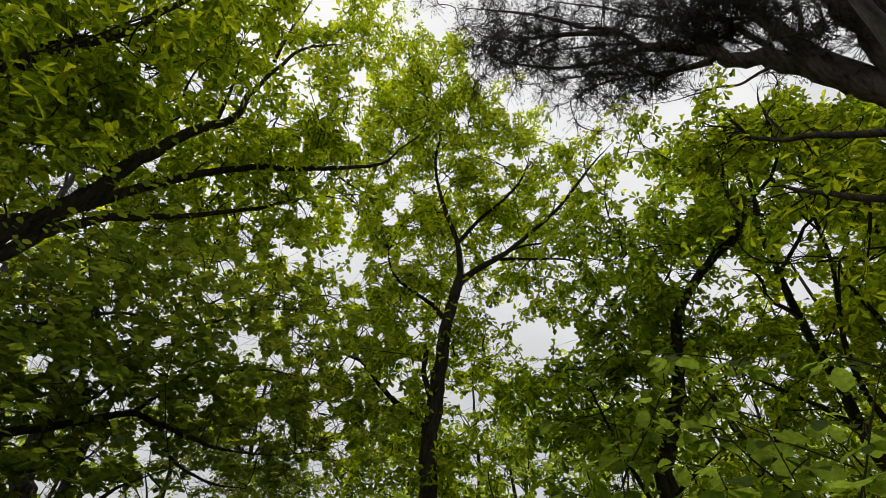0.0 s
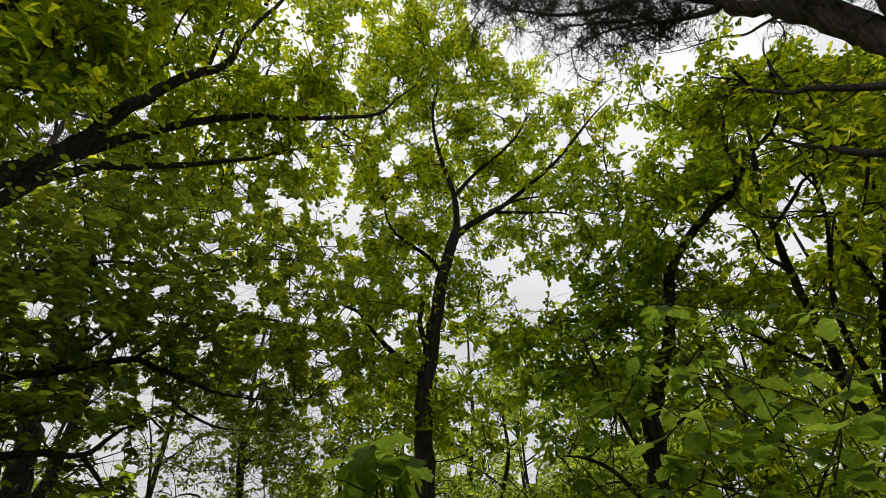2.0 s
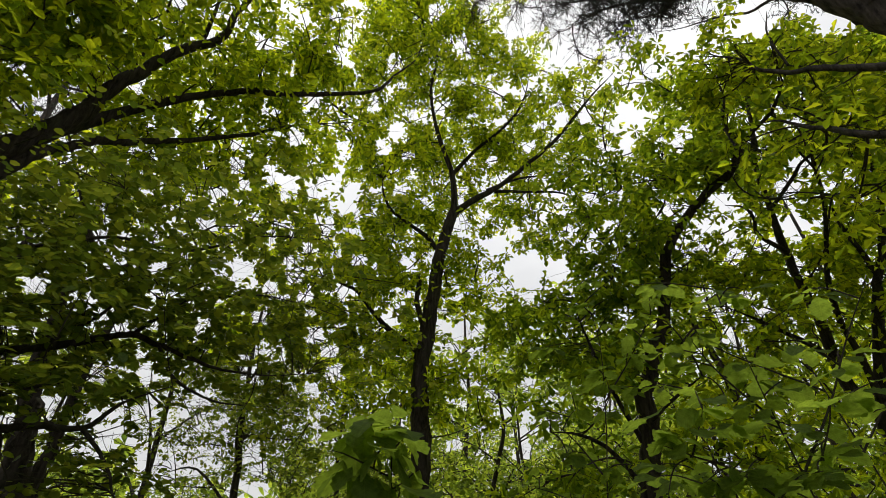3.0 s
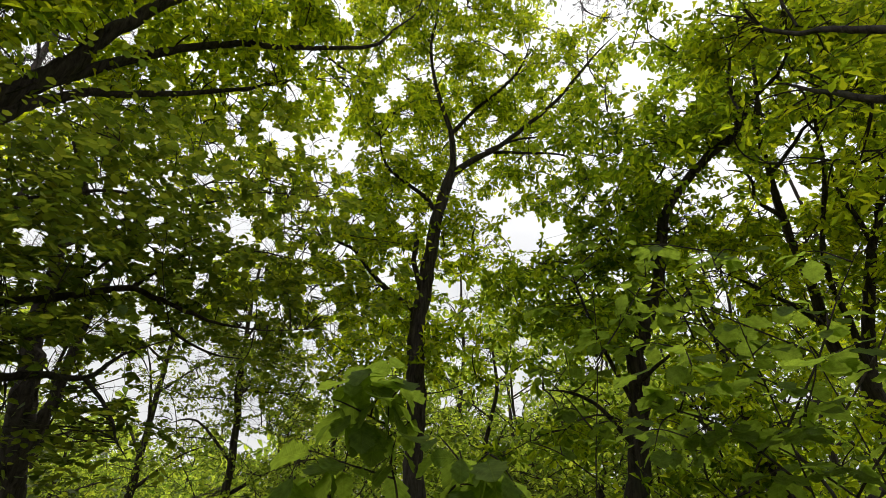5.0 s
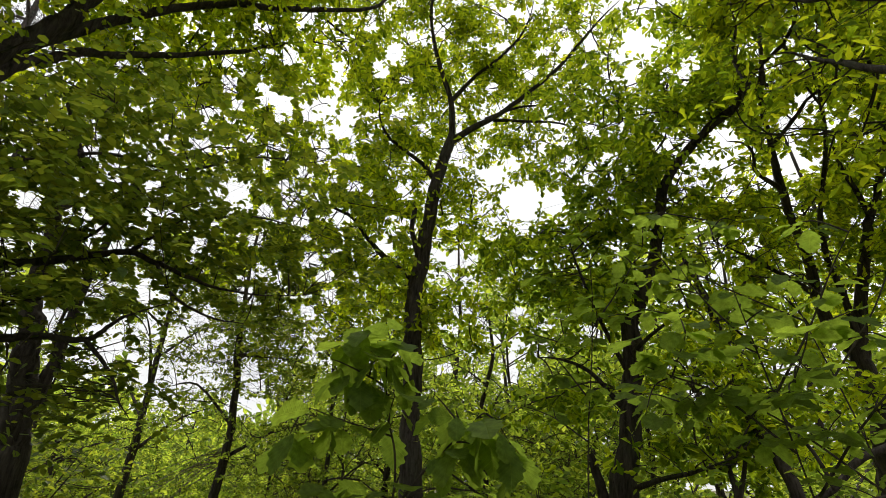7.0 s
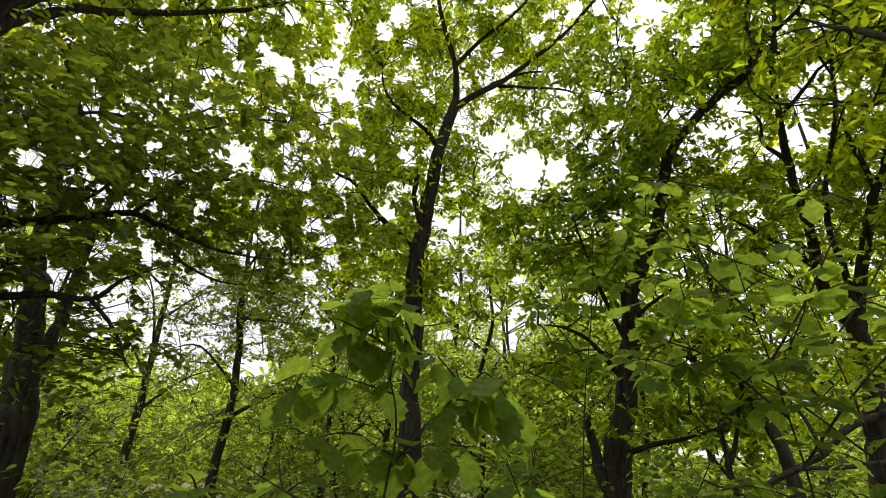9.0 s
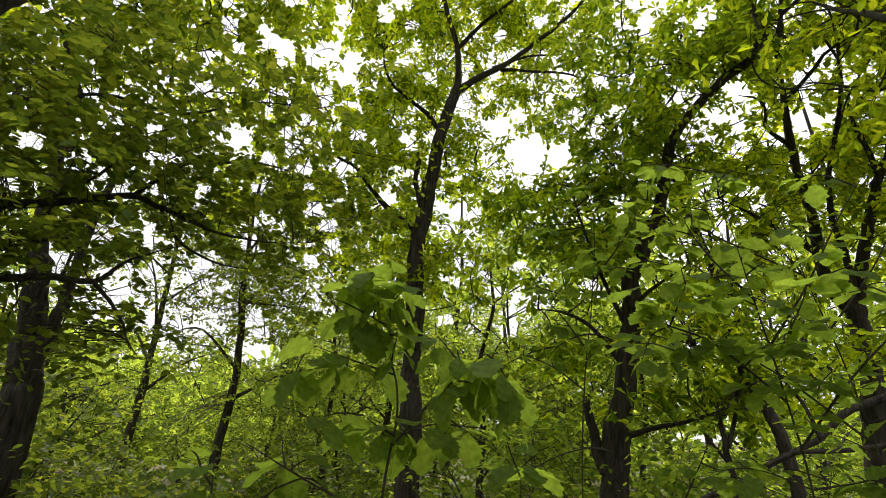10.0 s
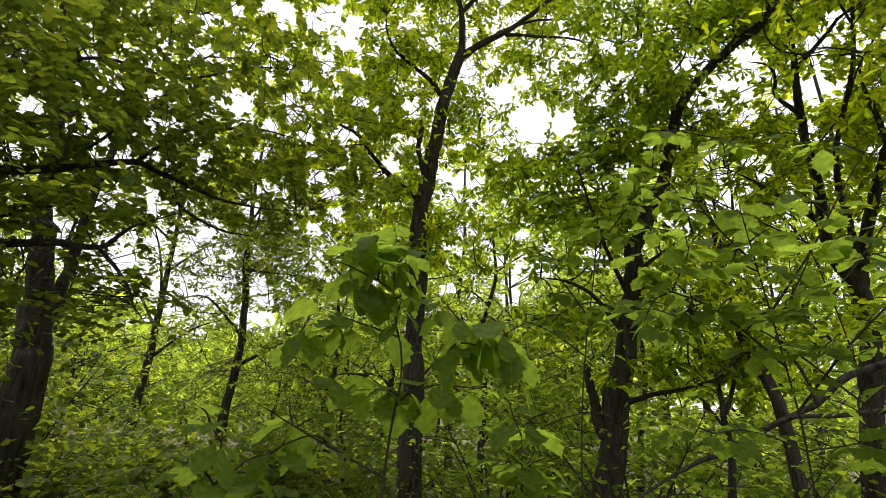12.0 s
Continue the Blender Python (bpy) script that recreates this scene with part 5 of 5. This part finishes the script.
for k in range(11):
    shrub(-46 + 3.5 * k + rngs.uniform(-1.5, 1.5), rngs.uniform(3.4, 5.6), rngs.uniform(0.95, 1.2), rngs.uniform(0.8, 1.1), 400 + k, 0.062, leaf=HORNBEAM_LEAF, tips=58, label="low small-leaved shrub in the shade under the trees")
shrub(-36.5, 6.4, 2.1, 1.0, 420, 0.065, tips=75, leaf=HORNBEAM_LEAF, label="small-leaved shrub with layered twigs beside a thick trunk")
shrub(-43.0, 5.8, 2.2, 1.0, 421, 0.065, tips=75, leaf=HORNBEAM_LEAF, label="small-leaved shrub with layered twigs beside a thick trunk")


# ---------------------------------------------------------------- saplings close to the walker
def big_leaf_mesh(seed):
    """A broad oak leaf with a wavy edge, one unit long, folded along its rib."""
    rng = np.random.default_rng(seed)
    us = np.linspace(0, 1, 24)
    bend, fold, twist = rng.uniform(0.08, 0.24), rng.uniform(0.08, 0.22), rng.normal(0, 0.10)
    v = []
    for k, u in enumerate(us):
        w = 0.345 * (math.sin(math.pi * u ** 1.35) ** 0.62 if 0 < u < 0.999 else 0.02)
        lobe = math.cos(6.283 * (5.2 * u - 0.2))
        w *= 1.0 + 0.135 * lobe * min(1.0, 3 * u)
        for c in (-1, 0, 1):
            y = c * w
            v.append((u + 0.014 * abs(c) * lobe, y, -bend * u * u + fold * abs(y) + twist * y * u + 0.03 * math.sin(8 * u + 2 * c) * abs(c)))
    f = [(3 * k + c, 3 * k + 3 + c, 3 * k + 4 + c, 3 * k + 1 + c) for k in range(23) for c in range(2)]
    return mesh_from("sapling_leaf", np.array(v), np.array(f), BIG_LEAF, True)


BIG_LEAVES = [big_leaf_mesh(k) for k in range(5)]


def sapling(stems, clusters, seed, label, scale=1.0, droop=0.4):
    """A young oak: stems, a side twig to every tuft, broad leaves that spread and droop from each tuft (bearing, elevation, distance, leaves, leaf length)."""
    rng = np.random.default_rng(seed)
    base = np.array(stems[0][0])
    ob = thing("oak_sapling", base, label, "sapling", "young oaks beside the walker")
    sk = [limb(ob, base, st, 0.0036 * scale, 0.0016 * scale, rng, "stem", TWIG_BARK, 7, 7) for st in stems]
    skel = np.vstack(sk)
    for az, el, r, n, size in clusters:
        c = at(az, el, r)
        s = skel[np.argmin(np.linalg.norm(skel - c, axis=1) + 0.8 * np.clip(skel[:, 2] - c[2] + 0.05, 0, None))]
        ln = np.linalg.norm(c - s)
        holder = ob
        if ln > 0.03:
            m = (s + c) / 2 + rng.normal(0, 0.06, 3) * ln + np.array((0, 0, 0.08 * ln))
            tw = limb(ob, base, [s, m, c], 0.0026 * scale, 0.0014 * scale, rng, "twig", TWIG_BARK, 5, 5)
            skel = np.vstack([skel, tw])
            holder = MADE[-1]
        out = unit(c - s + np.array((0, 0, 0.01)))
        a0 = rng.uniform(0, 6.28)
        for k in range(n):
            a = a0 + k * 6.283 / n + rng.normal(0, 0.25)
            d = unit(np.array((math.cos(a), math.sin(a), -rng.uniform(0.1, 2.0 * droop))) + 0.35 * out)
            nr = unit(np.array((0, 0, 1.0)) + (0.2 + droop) * np.array((d[0], d[1], 0)) + rng.normal(0, 0.34, 3))
            nr = unit(nr - d * (nr @ d))
            place_leaf(BIG_LEAVES[int(rng.integers(5))], holder, base, c + d * 0.012 - out * min(ln, rng.uniform(0, 0.09)), d, nr, size * rng.uniform(0.6, 1.12))


b = foot(-5.6, 1.3)
sapling([[b, at(-5.6, -12, 1.3), at(-4.6, 1, 1.3), at(-5.8, 7, 1.3), at(-6.2, 11, 1.28), at(-6.0, 15.5, 1.27)],
         [at(-4.8, -2, 1.3), at(-2, 1.5, 1.26), at(1.5, 5, 1.24), at(3.5, 7, 1.22)],
         [at(-5.3, -9, 1.3), at(-12, -6, 1.25), at(-19, -2.5, 1.2)]],
        [(-6.4, 15.6, 1.27, 7, 0.095), (-10.6, 14.6, 1.25, 6, 0.095), (-8.6, 16.2, 1.22, 5, 0.085), (-4.0, 14.6, 1.26, 6, 0.09), (-12.2, 12.2, 1.24, 5, 0.095), (-7.2, 12.8, 1.23, 5, 0.09), (-3.0, 11.2, 1.27, 4, 0.085), (-8.6, 10.0, 1.28, 5, 0.09), (-5.2, 9.0, 1.24, 5, 0.09),
         (-1.0, 9.2, 1.24, 4, 0.08), (1.2, 7.8, 1.2, 5, 0.09), (4.4, 7.4, 1.18, 6, 0.10), (6.8, 4.6, 1.2, 5, 0.10), (3.0, 4.4, 1.23, 5, 0.09), (0.2, 4.6, 1.25, 4, 0.08), (7.6, 1.4, 1.24, 5, 0.09), (-13.6, 7.2, 1.25, 5, 0.095), (-10.6, 6.0, 1.28, 4, 0.09), (-15.4, 4.2, 1.26, 4, 0.09),
         (-4.0, 1.6, 1.33, 5, 0.09), (0.4, 0.4, 1.33, 5, 0.09), (-8.0, 0.8, 1.35, 5, 0.09), (3.8, 0.2, 1.35, 5, 0.095), (-12.0, 0.4, 1.32, 5, 0.09), (-15.6, -1.8, 1.3, 4, 0.09)],
        61, "young oak with broad bright green leaves on a thin stem", droop=1.0)
b = foot(8.5, 1.5)
sapling([[b, at(8.2, -14, 1.5), at(8.0, -4, 1.48)]],
        [(6.6, -0.6, 1.45, 5, 0.105), (9.8, -1.8, 1.45, 5, 0.105), (11.2, -5.6, 1.5, 5, 0.105), (6.0, -5.4, 1.5, 5, 0.105), (9.0, -8.5, 1.5, 5, 0.11)],
        62, "low young oak with broad green leaves", droop=0.7)
b = foot(-21, 1.25)
sapling([[b, at(-21, -14, 1.25), at(-21.5, -3, 1.25)]],
        [(-22.5, -4.6, 1.22, 4, 0.08), (-21.2, -3.0, 1.24, 3, 0.062), (-23.6, -3.4, 1.2, 3, 0.07), (-16.7, -7.2, 1.25, 4, 0.078), (-15.4, -5.6, 1.28, 3, 0.066), (-18.5, -9.0, 1.22, 4, 0.08), (-12.5, -3.4, 1.3, 4, 0.072), (-10.5, -6.4, 1.3, 4, 0.075), (-25.0, -8.0, 1.2, 3, 0.08)],
        63, "low young oak with broad green leaves", droop=0.7)


def right_sapling():
    rng = np.random.default_rng(64)
    b = foot(33, 2.1)
    stems = [[b, at(33, -8, 2.1), at(32, 4, 2.05), at(30.5, 14, 2.0), at(29, 24, 1.95)],
             [at(32.4, 0, 2.05), at(37, 6, 2.0), at(41, 10, 1.95), at(45, 13, 1.95)],
             [at(32, 4, 2.05), at(27, 9, 1.95), at(23, 11, 1.9), at(19.5, 12.5, 1.9)],
             [at(31.5, 9, 2.0), at(35, 14, 2.0), at(38, 19, 2.0), at(41, 23, 2.0)],
             [at(30.8, 13, 2.0), at(27, 18, 2.0), at(25, 22, 2.0)]]
    spots = [(20.5, 7.6), (22.4, 9.4), (25.0, 8.0), (27.6, 8.6), (30.0, 9.8), (32.4, 9.2), (33.8, 10.8), (36.6, 10.2), (39.2, 10.6), (39.8, 7.2), (35.2, 6.8), (32.6, 6.4), (29.8, 5.4), (26.4, 14.2)]
    spots += [(23.8, 15.4), (28.0, 15.0), (30.6, 16.4), (27.6, 25.6), (31.4, 24.6), (27.0, 22.8), (36.6, 23.6), (29.0, 18.6), (23.8, 17.0), (18.6, 9.4), (21.8, 21.0), (34.0, 19.4), (33.0, 14.0), (38.5, 15.5)]
    spots += [(21.0, 27.6), (23.4, 25.6), (19.0, 24.0), (24.8, 20.0), (21.0, 17.4), (19.4, 13.6), (22.2, 13.0), (25.6, 11.6), (28.4, 12.0), (31.2, 12.6), (35.6, 13.0), (37.8, 12.8), (33.2, 16.6), (36.4, 18.4)]
    spots += [(24.6, -2.2), (28.0, -1.0), (34.0, 1.4), (39.0, -1.0), (37.6, -4.0), (40.0, 2.2)]
    def tufts(near, far, top):
        return [(a + rng.normal(0, 0.8), e + rng.normal(0, 0.8), rng.uniform(near, far), int(rng.integers(5, 8)), rng.uniform(0.072, 0.1)) for a, e in spots if e < top]
    sapling(stems, tufts(1.8, 2.1, 99), 65, "young oak with layers of broad dark green leaves", 1.2)
    b = foot(38, 2.5)
    stems = [[b, at(38, -6, 2.5), at(37, 5, 2.45), at(35, 15, 2.4), at(33, 25, 2.35)], [at(37.4, 1, 2.45), at(31, 7, 2.4), at(25, 10, 2.35), at(20, 12, 2.35)],
             [at(36, 10, 2.4), at(40, 15, 2.4), at(43, 20, 2.4)], [at(35, 15, 2.4), at(29, 19, 2.35), at(25, 22, 2.35)]]
    sapling(stems, tufts(2.3, 2.6, 9.5), 68, "bushy young oak with broad green leaves behind another", 1.2)


def mid_sapling():
    rng = np.random.default_rng(66)
    b = foot(14, 3.4)
    stems = [[b, at(14, -4, 3.4), at(14.6, 6, 3.4), at(15.6, 14, 3.35), at(16.2, 22, 3.3), at(15, 28, 3.3)],
             [at(15, 9, 3.4), at(12, 13, 3.3), at(9.5, 15, 3.2)], [at(15.8, 16, 3.3), at(19, 20, 3.3), at(22, 24, 3.3)], [at(14.6, 5, 3.4), at(11, 7.5, 3.3), at(8, 8.5, 3.3)]]
    spots = [(16.0, 18.6), (13.6, 16.6), (18.0, 22.0), (20.2, 20.6), (23.0, 26.4), (15.8, 14.6), (12.4, 12.2), (10.4, 22.0), (12.6, 18.8), (14.8, 25.6), (17.6, 26.0), (19.4, 16.6), (9.8, 15.6), (8.6, 9.4), (12.0, 8.2), (15.0, 10.0), (20.6, 24.4), (16.8, 29.0)]
    cl = [(a + rng.normal(0, 0.6), e + rng.normal(0, 0.6), rng.uniform(3.1, 3.5), int(rng.integers(5, 8)), rng.uniform(0.09, 0.12)) for a, e in spots + spots[::3]]
    sapling(stems, cl, 67, "tall young oak with tufts of green leaves", 1.5)


right_sapling()
mid_sapling()


# ---------------------------------------------------------------- low plants on the forest floor
def ground_cover():
    rng = np.random.default_rng(91)
    n = 8000
    az = np.radians(rng.uniform(-180, 180, n))
    r = 1.0 + 13.5 * rng.random(n) ** 0.75
    q = np.stack([r * np.sin(az), r * np.cos(az), np.zeros(n)], -1)
    patch = np.sin(q[:, 0] * 1.3) + np.sin(q[:, 1] * 1.7 + 1) + rng.normal(0, 0.8, n)
    q = q[patch > -0.6]
    q[:, 2] = ground_z(q[:, 0], q[:, 1]) + rng.uniform(0.04, 0.45, len(q))
    p, d, nr, sz = rosettes(q, rng, 6, 0.085)
    v, f = leaf_mesh(p, d, nr, sz, OVAL_UVW)
    foot_p = q.copy()
    foot_p[:, 2] = ground_z(q[:, 0], q[:, 1]) - 0.02
    v2, f2 = many_tubes(foot_p, (foot_p + q) / 2 + rng.normal(0, 0.02, q.shape), q, np.full(len(q), 0.0025), np.full(len(q), 0.0015), 2, 3)
    ob = new("ground_cover", mesh_from("ground_cover", v, f, OAK_LEAF))
    tagged(ob, "low green plants and seedlings covering the forest floor", "undergrowth", kind="stuff")
    tagged(part("stalk_layer", mesh_from("stalk_layer", v2, f2, GREEN_STEM), ob), kind="stuff")


def leaf_litter():
    """Last year's brown leaves on the ground."""
    rng = np.random.default_rng(92)
    n = 9000
    az, r = rng.uniform(-math.pi, math.pi, n), 14 * rng.random(n) ** 0.6
    p = np.stack([r * np.sin(az), r * np.cos(az), np.zeros(n)], -1)
    p[:, 2] = ground_z(p[:, 0], p[:, 1]) + rng.uniform(0.004, 0.03, n)
    d = unit(np.column_stack([rng.normal(0, 1, (n, 2)), rng.normal(0, 0.12, n)]))
    nr = unit(np.array((0, 0, 1.0)) + rng.normal(0, 0.3, (n, 3)))
    v, f = leaf_mesh(p, d, nr, rng.uniform(0.06, 0.12, n), LOBED_UVW)
    tagged(new("leaf_litter", mesh_from("leaf_litter", v, f, DEAD_LEAF)), "dry brown fallen leaves scattered over the forest floor", "leaf litter", kind="stuff")


ground_cover()
leaf_litter()
